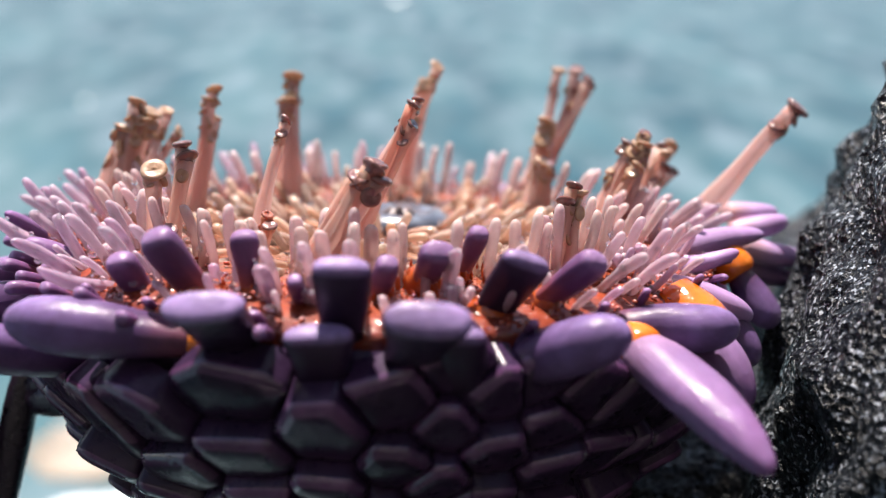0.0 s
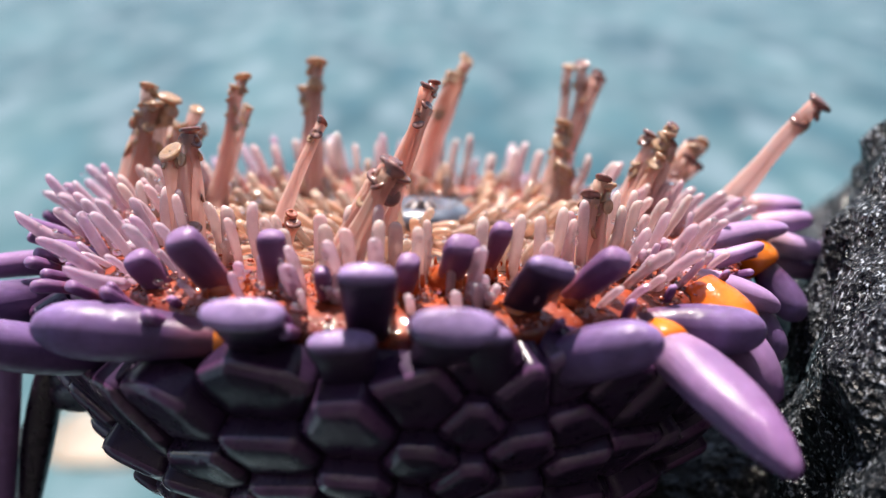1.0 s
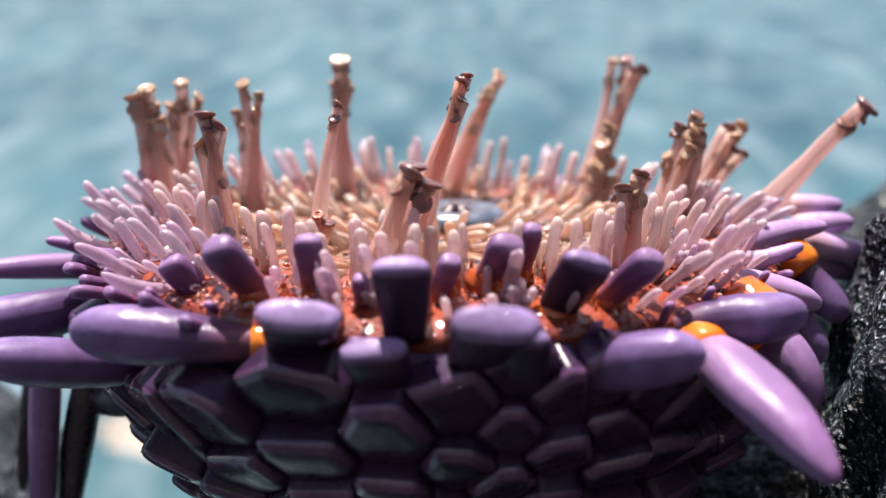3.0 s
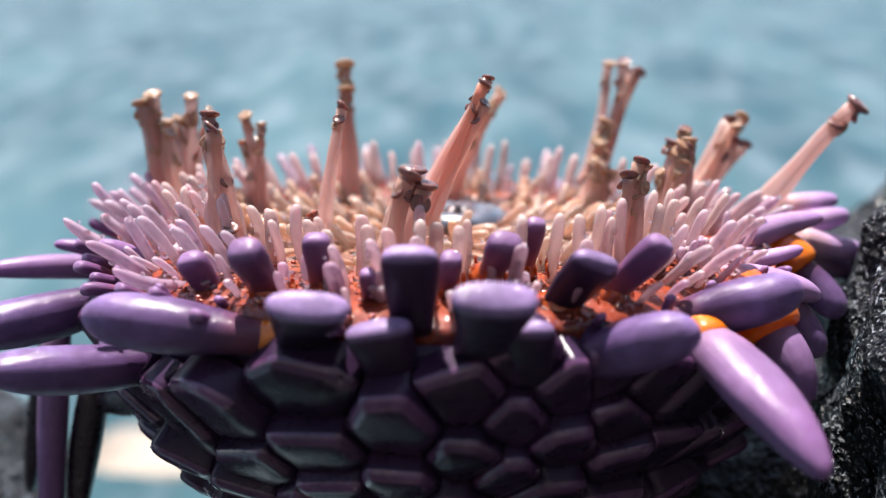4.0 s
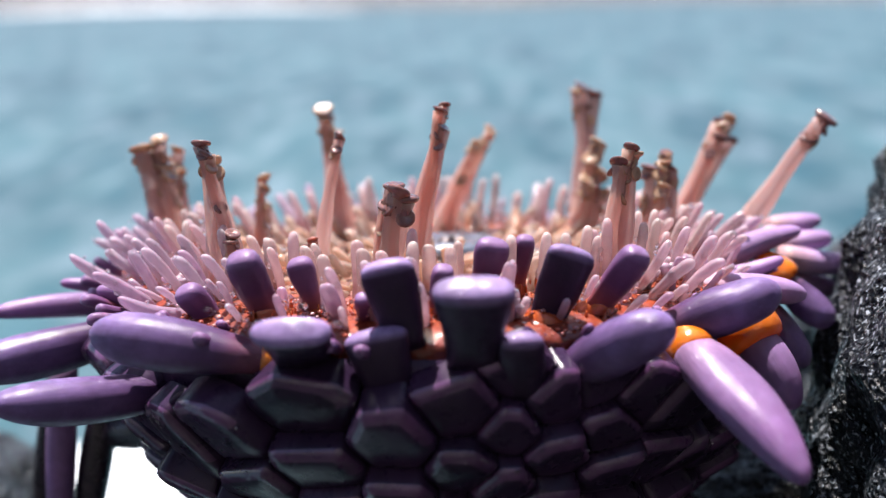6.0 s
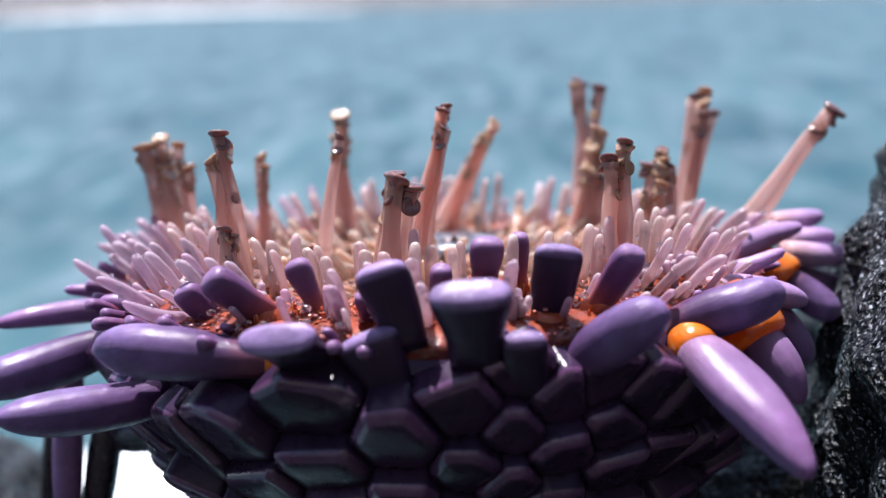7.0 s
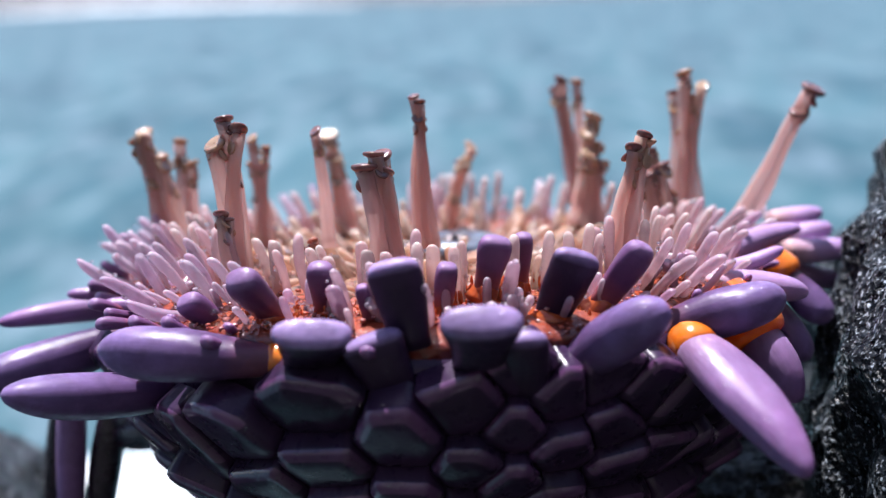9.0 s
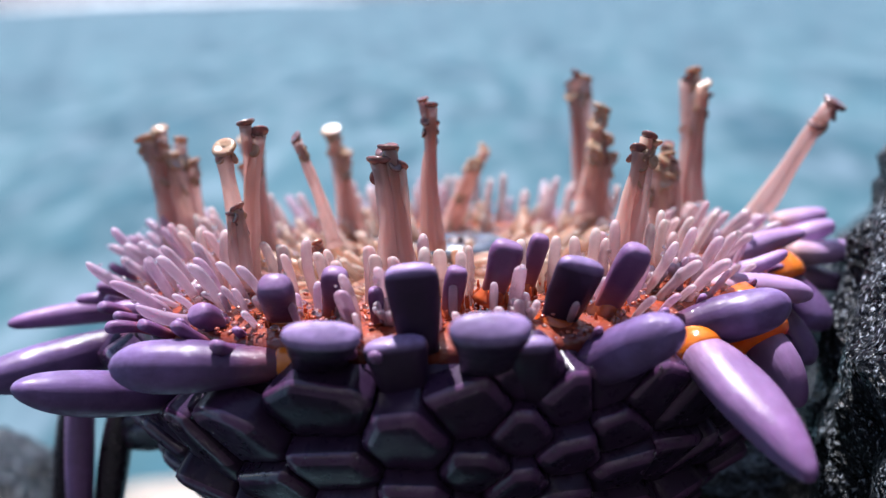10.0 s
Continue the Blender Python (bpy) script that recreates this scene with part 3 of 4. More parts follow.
big_spine((-24, -1.6, -1.5), (-32.3, -6.4, -0.6), 2, 1.8, 'taper', keys=[(0, -27.4, -6.4, -1.2), (2.5, -31.2, -6.4, -0.7), (4.5, -32.3, -6.4, -0.6), (5.5, -31.9, -6.4, -0.7), (7, -32.4, -6.4, -1.3), (10, -32.3, -6.4, -1.2)])
big_spine((-21.8, -6.4, -2.2), (-31.6, -12.8, -3.1), 3.2, 3.2, 'fat', collar=1.0, keys=[(0, -26.8, -12.8, -1.5), (2.5, -29, -12.8, -2.1), (4.5, -31.6, -12.8, -3.1), (5.5, -31.9, -12.8, -2.9), (7, -32.3, -12.8, -4.2), (10, -32.9, -12.8, -3.7)])
big_spine((-9.9, -21.6, -0.5), (-19.3, -21.6, 1), 3.3, 3.1, 'fat', collar=0.62, keys=[(0, -20.7, -21.6, 0.6), (1, -20.2, -21.6, 0.1), (2.5, -19.8, -21.6, 0.1), (4.5, -19.3, -21.6, 1), (5.5, -19.1, -21.6, 1.3), (7, -20.7, -21.6, 0.8), (7.5, -20.4, -21.6, 1.2), (10, -20.5, -21.6, -0.3)])
big_spine((-15.7, -14.4, -4.1), (-25.6, -21.6, -2.8), 3.2, 2.8, 'fat', keys=[(0, -25, -21.6, -0.4), (2.5, -25.8, -21.6, -0.9), (4.5, -25.6, -21.6, -2.8), (5.5, -25.2, -21.6, -2.7), (7, -24.9, -21.6, -3.3), (7.5, -24.6, -21.6, -3), (10, -25.3, -21.6, -1.5)])

big_spine((-4.3, -20.4, 1.1), (-4.3, -22.1, 3.2), 1.0, 0.9, 'dome', keys=[(0, -4.5, -22.0, 3.3), (1.5, -4.4, -21.3, 3.6), (2.5, -4.3, -21.7, 3.4), (4, -4.3, -21.7, 3.4), (5.5, -4.3, -22.1, 3.2), (8, -4.7, -21.4, 3.6), (9.5, -4.7, -20.7, 3.7), (10, -4.4, -20.6, 3.8)])
big_spine((-28.6, -2.4, -5.5), (-29.4, -4.6, -21.5), 2.3, 2.3, 'taper')
dark_spine((-30.6, 3.2, -6.3), (-33.9, 3.2, -21.9), 2.4, 1.9, 'taper')
dark_spine((-25.6, -2.4, -8.6), (-28.0, -3.6, -22.0), 2.3, 2.3, 'taper')
dark_spine((-22.6, -0.5, -10.2), (-26.9, -2.6, -12.3), 2.7, 2.3, 'fat')
dark_spine((-17.8, -6.4, -9.2), (-25.2, -2.4, -11.2), 3.7, 2.9, 'fat')
dark_spine((-18.7, -4.8, -9.2), (-25.6, -1.6, -10.2), 3.7, 2.9, 'fat')

plate(-7.5, -23.6, -2.5)
plate(1.5, -24.7, -2.5)
plate(4.3, -24.6, -0.5)
plate(6.3, -24, -2.3)
plate(9.2, -23.1, -1.6)
plate(-12.6, -20.6, -5.4)
plate(-2.5, -24.2, -4.7)
plate(3.8, -24.2, -4)
plate(9.9, -22.4, -4.4)
plate(13.9, -20, -4.5)
plate(-6.6, -22.8, -6.6)
plate(1.4, -23.8, -6.4)
plate(-10.8, -20.2, -8.5)
plate(-2.5, -22.8, -8.5)
plate(3.5, -23.1, -7.6)
plate(6.5, -23.1, -5.9)
plate(10.1, -20.9, -7.8)
plate(13.1, -19.5, -7.2)
plate(-5.6, -21.8, -9.2)
plate(-15.5, -18, -6.5)
plate(-15.8, -14.6, -10.9)
plate(5.9, -21.7, -9.3)
plate(9.2, -19.3, -11.1)
plate(14.8, -14.2, -12.2)
plate(18.8, -11.2, -11)
plate(0.3, -21.9, -10.2)
plate(-13.4, -13.9, -13.6)
plate(-9.4, -16.5, -13.9)
plate(-4.9, -18.6, -13.6)
plate(3, -20, -12.6)
plate(-0.8, -13.1, -18.4)
plate(11.2, -22.1, -3)

# the rest of the mosaic round the sides and back
prnd = random.Random(40)
for row in range(9):
    e = radians(5 + row * 9.2)
    count = int(TAU * R_TEST * math.cos(e) / 3.9) + 1
    for i in range(count):
        a = TAU * (i + 0.5 * (row % 2) + prnd.uniform(-.18, .18)) / count
        e2 = e + radians(prnd.uniform(-1.6, 1.6))
        p = Vector((R_TEST * 1.02 * math.cos(a) * math.cos(e2), R_TEST * 1.02 * math.sin(a) * math.cos(e2), -H_TEST * 1.02 * math.sin(e2)))
        if min((p - q).length for q in PLATES) > 3.1 and p.z < (-4.2 if p.y < 6 else -1.5):
            PLATES.append(p)
EDGE = []
GUARD = [Vector((R_TEST * math.cos(TAU * i / 44), R_TEST * math.sin(TAU * i / 44), 2.0)) for i in range(44)]
for p in PLATES:
    outline, place = cell(p, PLATES + GUARD, -0.10, 3.7)
    if len(outline) > 2:
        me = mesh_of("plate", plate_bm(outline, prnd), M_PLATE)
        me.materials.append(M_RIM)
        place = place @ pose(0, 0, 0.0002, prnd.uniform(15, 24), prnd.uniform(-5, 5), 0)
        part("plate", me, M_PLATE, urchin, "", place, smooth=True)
        for a, b in zip(outline, outline[1:] + outline[:1]):
            for k in range(3):
                q = a.lerp(b, prnd.random())
                if q.y > 0.4 and prnd.random() < 0.5:
                    EDGE.append((place @ (Vector((q.x * .96, q.y * .96, 0.30)) * MM)) / MM)

# rings of smaller spines, shorter and paler towards the mouth
small_meshes = {}
DEW = []


def small_mesh(kind, mat, length, w, shape, n):
    key = (kind, mat.name, w)
    if key not in small_meshes:
        rr = random.Random(n)
        small_meshes[key] = [mesh_of(kind, spine_bm(length * rr.uniform(.72, 1.22) * MM, w * rr.uniform(.78, 1.2) * MM, w * .85 * MM, shape, rr.uniform(-.35, .35), 10, rr), mat) for i in range(n)]
    return RND.choice(small_meshes[key])


def crowds(p):
    """True where a small spine would lean over the outer side of a large one."""
    for a, e, w in SHAFTS:
        d = e - a
        u = max(0.25, min(1.0, ((p.x - a.x) * d.x + (p.z - a.z) * d.z) / max(1e-6, d.x * d.x + d.z * d.z)))
        q = a + d * u
        if p.y < q.y + 0.5 and math.hypot(p.x - q.x, p.z - q.z) < w * 0.7:
            return True
    return False


def ring(kind, base_mat, r, count, length, w, shape, splay, z, spread, margin=1.6):
    for i in range(count):
        a = TAU * (i + RND.uniform(-.35, .35)) / count
        rr = r + RND.uniform(-.7, .7)
        b = Vector((rr * math.cos(a), rr * math.sin(a), z))
        if TAKEN and min((b - q).length for q in TAKEN) < margin:
            continue
        if kind == "primary_spine" and b.y < 9:
            continue
        if kind == "stub_spine" and shape == "dome" and b.x > 0:
            continue
        if b.y > 4 and 16.5 < r < 24 and RND.random() < 0.80:
            continue
        if (b - MOUTH).length < 4.2:
            continue
        lean = splay * (0.4 if kind == "rod_spine" else 0.75) if b.y < -9 and kind in ("rod_spine", "secondary_spine") else splay
        s = radians(lean + RND.uniform(-spread, spread))
        a2 = a + radians(RND.uniform(-spread, spread)) * 0.9
        d = Vector((math.sin(s) * math.cos(a2), math.sin(s) * math.sin(a2), math.cos(s)))
        if r > 16 and kind != "stub_spine" and any(crowds(b + d * length * k) for k in (.4, .7, 1.0)):
            continue
        if kind != "stub_spine":
            for k in range(3):
                DEW.append(b + d * length * RND.uniform(.2, .8) + Vector((RND.uniform(-1, 1), RND.uniform(-1, 0.1), RND.uniform(0, 1))).normalized() * w * 0.42)
        mat = M_LAVENDER if base_mat is M_PINK and b.x < -9 else base_mat
        part(kind, small_mesh(kind, mat, length, w, shape, 8), mat, urchin, "", aim(b * MM, (b + d) * MM))


ring("primary_spine", M_LAVENDER, 24.8, 34, 6.0, 1.7, "taper", 80, -0.6, 8, 4.6)
ring("outer_spine", M_LAVENDER, 22.8, 40, 5.4, 1.15, "taper", 60, 0.9, 9, 2.4)
ring("secondary_spine", M_PINK, 21.4, 54, 5.4, 0.88, "rod", 50, 1.0, 10, 1.4)
ring("secondary_spine", M_PINK, 19.8, 58, 5.0, 0.76, "rod", 38, 1.2, 10, 1.4)
ring("rod_spine", M_PEACH, 18.2, 62, 4.7, 0.76, "rod", 26, 1.4, 9, 1.3)
ring("rod_spine", M_PEACH, 16.4, 56, 4.7, 0.76, "rod", 24, 1.5, 10)
ring("inner_spine", M_TAN, 14.8, 50, 3.0, 0.76, "rod", 55, 1.4, 42)
ring("inner_spine", M_TAN, 13.0, 50, 3.0, 0.76, "rod", 68, 1.4, 40)
ring("inner_spine", M_TAN, 11.2, 46, 3.0, 0.76, "rod", 72, 1.3, 40)
ring("inner_spine", M_TAN, 9.4, 42, 3.0, 0.76, "rod", 75, 1.2, 40)
ring("inner_spine", M_TAN, 7.6, 34, 3.0, 0.76, "rod", 75, 1.2, 40)
ring("inner_spine", M_TAN, 5.8, 28, 3.0, 0.76, "rod", 70, 1.2, 40)
ring("inner_spine", M_TAN, 3.6, 18, 2.8, 0.76, "rod", 70, 1.2, 40)
ring("inner_spine", M_TAN, 1.4, 8, 2.8, 0.76, "rod", 70, 1.2, 40)
ring("stub_spine", M_CLUB, 23.6, 56, 3.4, 1.0, "dome", 66, 0.1, 12, 1.6)
ring("stub_spine", M_CLUB, 23.2, 30, 2.8, 0.6, "rod", 40, 0.2, 25, 0.9)
ring("stub_spine", M_PINK, 21.8, 60, 3.0, 0.55, "rod", 35, 0.8, 25, 0.6)
ring("stub_spine", M_LAVENDER, 20.2, 60, 3.0, 0.55, "rod", 30, 1.0, 25, 0.6)

# wet beads of tissue between the spine bases, and dew on the spines
def beads(name, label, spots, lo, hi, stretch, mat):
    bm = bmesh.new()
    bmesh.ops.create_icosphere(bm, subdivisions=2, radius=1.0)
    shape = np.array([v.co[:] for v in bm.verts]) * (1, 1, stretch)
    tris = np.array([[v.index for v in f.verts] for f in bm.faces])
    bm.free()
    size = np.array([RND.uniform(lo, hi) * MM for c in spots])
    mid = np.array([c[:] for c in spots]) * MM
    co = (shape[None] * size[:, None, None] + mid[:, None]).reshape(-1, 3)
    fa = (tris[None] + (np.arange(len(spots)) * len(shape))[:, None, None]).reshape(-1, 3)
    me = bpy.data.meshes.new(name)
    me.from_pydata(co.tolist(), [], fa.tolist())
    me.materials.append(mat)
    me.shade_smooth()
    return tagged(part(name, me, mat, urchin, label), kind="stuff")


def on_skin(r_out, r_in, z):
    a, rr = RND.uniform(0, TAU), r_out - (r_out - r_in) * RND.random() ** 1.3
    return Vector((rr * math.cos(a), rr * math.sin(a), z - (0.7 if rr > 22.5 else 0) + RND.uniform(-.1, .25)))


beads("tissue", "wet reddish beads of tissue", [on_skin(24.2, 16, 1.75) for i in range(1700)], .06, .20, 0.7, M_BEAD)
beads("dew", "glistening drops of sea water on the plates", EDGE, .05, .13, 0.8, M_DEW)
gel = []
for q in TAKEN:
    if -4 < q.z and -22 < q.y < -8 and math.hypot(q.x, q.y) < 22:
        for k in range(60):
            a, d = RND.uniform(0, TAU), RND.uniform(.6, 2.2)
            gel.append(q + Vector((d * math.cos(a), d * math.sin(a) + .8, RND.uniform(-.3, .2))))
beads("muscle", "wet red-orange muscle bulging between the spine bases", gel, .06, .12, 4.5, M_MUSCLE)
drops = [on_skin(23.4, 15, 1.9) + Vector((0, 0, RND.uniform(0, .5))) for i in range(360)]
beads("dew", "large glistening drops between the spine bases", drops, .14, .40, 0.7, M_DEW)
beads("dew", "glistening drops of sea water", DEW, .08, .26, 0.9, M_DEW)

# tiny clusters of pincers
for cx, cy, cz in ((13.4, -14.6, 2.6), (14.8, -13.6, 3.0), (-11.5, -17.2, 2.4), (4.4, -20.8, 2.0), (-3.6, -21.0, 2.2), (16.5, -10.5, 2.8), (-16.5, -12.2, 2.4)):
    for k in range(6):
        a = TAU * k / 6 + cx
        b0 = Vector((cx, cy, cz - 0.8))
        part("pincer", small_mesh("pincer", M_PINK, 1.5, 0.62, "rod", 4), M_PINK, urchin, "", aim(b0 * MM, (b0 + Vector((0.55 * math.cos(a), 0.55 * math.sin(a) - 0.3, 1))) * MM))


# tube feet
def foot_bm(length, r, bend, rnd):
    rings = []
    k = rnd.uniform(0, TAU)
    for i in range(14):
        u = i / 13
        w = r * (2.1 - 1.25 * u ** 0.6 + 0.30 * max(0, u - .86) / .14) * (1 + 0.06 * math.sin(15 * u + k))
        c = Vector((bend.x * (u * u) + 0.3 * r * math.sin(6 * u + k), bend.y * (u * u) + 0.2 * r * math.cos(5 * u + k), u * length))
        rings.append((c, Vector((w, 0, 0)), Vector((0, w, 0))))
    bm = loft(rings, 20)
    n = rnd.choice((3, 4, 5))
    for i, v in enumerate(bm.verts):
        if i < 280:
            c = rings[i // 20][0]
            a = TAU * (i % 20) / 20
            v.co = c + (v.co - c) * (1 + 0.13 * math.cos(n * a + k + 0.15 * (i // 20)))
    return bm


def sucker_bm(r, rnd):
    """A soft disc with a rolled rim and a dished face on a short neck."""
    s, k = rnd.uniform(.88, 1.12), rnd.uniform(0, TAU)
    prof = [(.40, -.62), (.44, -.42), (.66, -.30), (.90, -.17), (1.0, -.02), (1.0, .10), (.92, .21), (.78, .26), (.58, .24), (.38, .19), (.2, .16), (.05, .15)]
    rings = [(Vector((0, 0, z * r)), Vector((q * r * s, 0, 0.07 * r * math.sin(k))), Vector((0, q * r / s, 0.07 * r * math.cos(k)))) for q, z in prof]
    return loft(rings, 16)


def feet_bundle(base, rows, feet, radius, tone, seed):
    rnd = random.Random(seed * 13)
    b = vec(base)
    tips = [(r[0], vec(r[1:])) for r in rows]
    length = max((p - b).length for t, p in tips)
    frames = []
    for t, p in tips:
        m = aim(b, p)
        frames.append((t, Matrix.Translation(p - (p - b).normalized() * length) @ m.to_3x3().to_4x4()))
    crowd = feet > 5
    for i in range(feet):
        r = radius * rnd.uniform(.70, .95) * MM
        share = 1.0 if i == 0 else rnd.uniform(.78, .98) if not crowd else rnd.uniform(.5, .97)
        ang = TAU * i / max(feet, 1) + rnd.uniform(-.5, .5)
        off = Vector((math.cos(ang), math.sin(ang), 0)) * (0 if feet == 1 else r * 1.0 if not crowd else r * rnd.uniform(.6, 2.6))
        bend = Vector((rnd.uniform(-1, 1), rnd.uniform(-1, 1), 0)) * length * 0.09 + off * 0.35
        if i == 0:
            off = -bend
        kind = 2 if tone > .85 else (1 if tone + rnd.uniform(-.3, .3) > .62 else 0)
        ln = length * share
        local = Matrix.Translation(off)
        foot = part("tube_foot", foot_bm(ln, r, bend, rnd), M_STALK[kind], urchin, "translucent %s tube foot" % ("pale", "brown", "red")[kind], frames[0][1] @ local)
        sk = rnd.choice((0, 0, 0, 1)) if tone < .55 else rnd.choice((0, 1, 1)) if tone < .75 else rnd.choice((1, 1, 2))
        d = Vector((2 * bend.x, 2 * bend.y, ln)).normalized()
        lean = Matrix.Rotation(rnd.uniform(-.6, .6), 4, "X") @ Matrix.Rotation(rnd.uniform(-.6, .6), 4, "Y")
        part("sucker", sucker_bm(r * rnd.uniform(1.4, 1.75), rnd), M_SUCKER[sk], foot, "%s disc-shaped sucker" % ("tan", "dark brown", "reddish")[sk],
             Matrix.Translation(Vector((bend.x, bend.y, ln + r * .4))) @ d.to_track_quat("Z", "Y").to_matrix().to_4x4() @ lean)
        extra = 4 if feet == 1 or tone < .55 else 3 if i == 0 else rnd.choice((1, 2))
        for j in range(extra if not crowd else 3):
            u = rnd.uniform(.82, .99) if j % 3 else rnd.uniform(.62, .95)
            a = rnd.uniform(0, TAU)
            n = Vector((math.cos(a), math.sin(a), rnd.uniform(.1, .9))).normalized()
            part("sucker", sucker_bm(r * rnd.uniform(.95, 1.4) * (1.15 if crowd else 1), rnd), M_SUCKER[rnd.choice((0, sk) if tone < .75 else (1, sk))], foot, "disc-shaped sucker",
                 Matrix.Translation(Vector((bend.x * u * u, bend.y * u * u, ln * u)) + n * r * 0.95) @ n.to_track_quat("Z", "Y").to_matrix().to_4x4())
        ph = rnd.uniform(0, TAU)
        KEYED.append((foot, [(t, m @ local @ pose(0, 0, 0, 1.6 * math.sin(1.3 * t + ph), 1.6 * math.cos(1.1 * t + ph), 0)) for t, m in frames]))


feet_bundle((-21.2, 3.2, 0.6), [(0, -18.5, 3.2, 9.9), (1, -19, 3.2, 10.6), (2.5, -21.7, 3.2, 10.9), (4.5, -22.2, 3.2, 10.6), (5.5, -22.2, 3.2, 10.4), (7, -21.8, 3.2, 10.9), (7.5, -22.3, 3.2, 11.1), (9, -23, 3.2, 11.4), (10, -22.8, 3.2, 11.8)], feet=4, radius=0.66, tone=0.5, seed=1)
feet_bundle((-20.9, 6.4, 0.5), [(0, -17.4, 6.4, 9), (1, -16.8, 6.4, 8.8), (2.5, -20.1, 6.4, 11.3), (4.5, -20.1, 6.4, 9.9), (5.5, -20.9, 6.4, 9.3), (7, -21.3, 6.4, 10.2), (7.5, -20.4, 6.4, 10.1), (9, -21.4, 6.4, 10.4), (10, -21.5, 6.4, 10.8)], feet=3, radius=0.48, tone=0.4, seed=2)
feet_bundle((-13.7, -11.2, 1.1), [(0, -12.5, -12, 8.8), (1, -13.5, -12, 9.6), (2.5, -14, -12, 10.7), (4.5, -15.1, -12, 10.8), (5.5, -15.3, -12, 11), (7, -14.1, -12, 12.1), (7.5, -13.1, -12, 12.5), (9, -13.5, -12, 13), (10, -12.9, -12, 13.1)], feet=3, radius=0.52, tone=0.7, seed=3)
feet_bundle((-14.8, 4.8, 1.7), [(0, -13.5, 5.6, 10.9), (1, -12.9, 5.6, 11.4), (2.5, -15.3, 5.6, 11.6), (4.5, -15.4, 5.6, 7.9), (5.5, -14.1, 5.6, 6.7), (7, -14.5, 5.6, 9.1), (7.5, -14.9, 5.6, 9.6), (9, -15.1, 5.6, 10.5), (10, -16, 5.6, 10.7)], feet=3, radius=0.4, tone=0.5, seed=4)
feet_bundle((-8.1, -6.4, 3.7), [(0, -6.8, -6.4, 10), (1, -5.8, -6.4, 9.7), (2.5, -6.5, -6.4, 10.8), (4.5, -7.1, -6.4, 11), (5.5, -7, -6.4, 11.1), (7, -6.6, -6.4, 11.2), (7.5, -6.9, -6.4, 10.9), (9, -8.5, -6.4, 11.7), (10, -10.2, -6.4, 11.7)], feet=1, radius=0.4, tone=0.3, seed=5)
feet_bundle((-8.2, 11.2, 2.1), [(0, -8, 11.2, 11.6), (1, -7.8, 11.2, 12.2), (2.5, -8.3, 11.2, 12.6), (4.5, -7.8, 11.2, 12.7), (5.5, -9.7, 11.2, 12.4), (7, -8.4, 11.2, 11.9), (7.5, -8.7, 11.2, 10.8), (9, -9.5, 11.2, 10.1), (10, -9.4, 11.2, 10.8)], feet=3, radius=0.56, tone=0.5, seed=6)
feet_bundle((-1.4, -8, 3.6), [(0, 2.4, -7.2, 11.5), (1, 1.8, -7.2, 12.4), (2.5, 0.9, -7.2, 13), (4, 2.9, -7.2, 12.9), (4.5, 1.9, -7.2, 13.1), (5.5, 0.9, -7.2, 13.2), (7, 0.6, -7.2, 13.3), (7.5, 2.7, -7.2, 12.5), (9, -1.8, -7.2, 13.9), (10, -1.7, -7.2, 14)], feet=3, radius=0.42, tone=1, seed=7)
feet_bundle((1, 12.8, 3.1), [(0, 3.8, 13.6, 12.8), (1, 4.8, 13.6, 12.6), (2.5, 5, 13.6, 11.9), (4.5, 4.6, 13.6, 10.2), (5.5, 4.7, 13.6, 9.9), (7, 5.2, 13.6, 10.6), (7.5, 6.1, 13.6, 9.7), (9, 2.8, 13.6, 8.7), (10, 3.6, 13.6, 8.6)], feet=3, radius=0.48, tone=0.7, seed=8)
feet_bundle((-3.2, -16, 3.6), [(0, -0.5, -16, 8.7), (1, -0.8, -16, 8.5), (2.5, -1.3, -16, 8.5), (4.5, -2.2, -16, 8.1), (5.5, -2.5, -16, 8.4), (7, -2.4, -16, 9.4), (7.5, -2.2, -16, 9.8), (9, -3.7, -16, 10.8), (10, -3.4, -16, 11.5)], feet=4, radius=0.52, tone=0.7, seed=9)
feet_bundle((13.1, 14.4, 3.7), [(0, 16.3, 15.2, 12.6), (1, 15.2, 15.2, 12.3), (2.5, 15.7, 15.2, 12.9), (4.5, 15.4, 15.2, 13.1), (5.5, 13, 15.2, 13.7), (7, 13, 15.2, 14.2), (7.5, 11.7, 15.2, 14.7), (9, 11.4, 15.2, 14.2), (10, 12, 15.2, 14.8)], feet=4, radius=0.5, tone=0.6, seed=10)
feet_bundle((12.3, 7.2, 3.2), [(0, 12.8, 8, 8.8), (1, 12.7, 8, 8), (2.5, 13.7, 8, 7.7), (4.5, 13, 8, 8.7), (5.5, 13.6, 8, 9.1), (7, 13.6, 8, 10.1), (7.5, 13.1, 8, 11), (9, 13.2, 8, 11.2), (10, 13.5, 8, 12.1)], feet=8, radius=0.5, tone=0.4, seed=11)
feet_bundle((11.7, -12.8, 3.4), [(0, 12.1, -12.8, 7), (1, 12.1, -12.8, 7.2), (2.5, 12.1, -12.8, 7.5), (4.5, 12.4, -12.8, 8.8), (5.5, 12.7, -12.8, 10.1), (7, 12, -12.8, 10.7), (7.5, 13.2, -12.8, 10.4), (9, 13.6, -12.8, 11.1), (10, 13.4, -12.8, 11.4)], feet=3, radius=0.48, tone=0.3, seed=12)
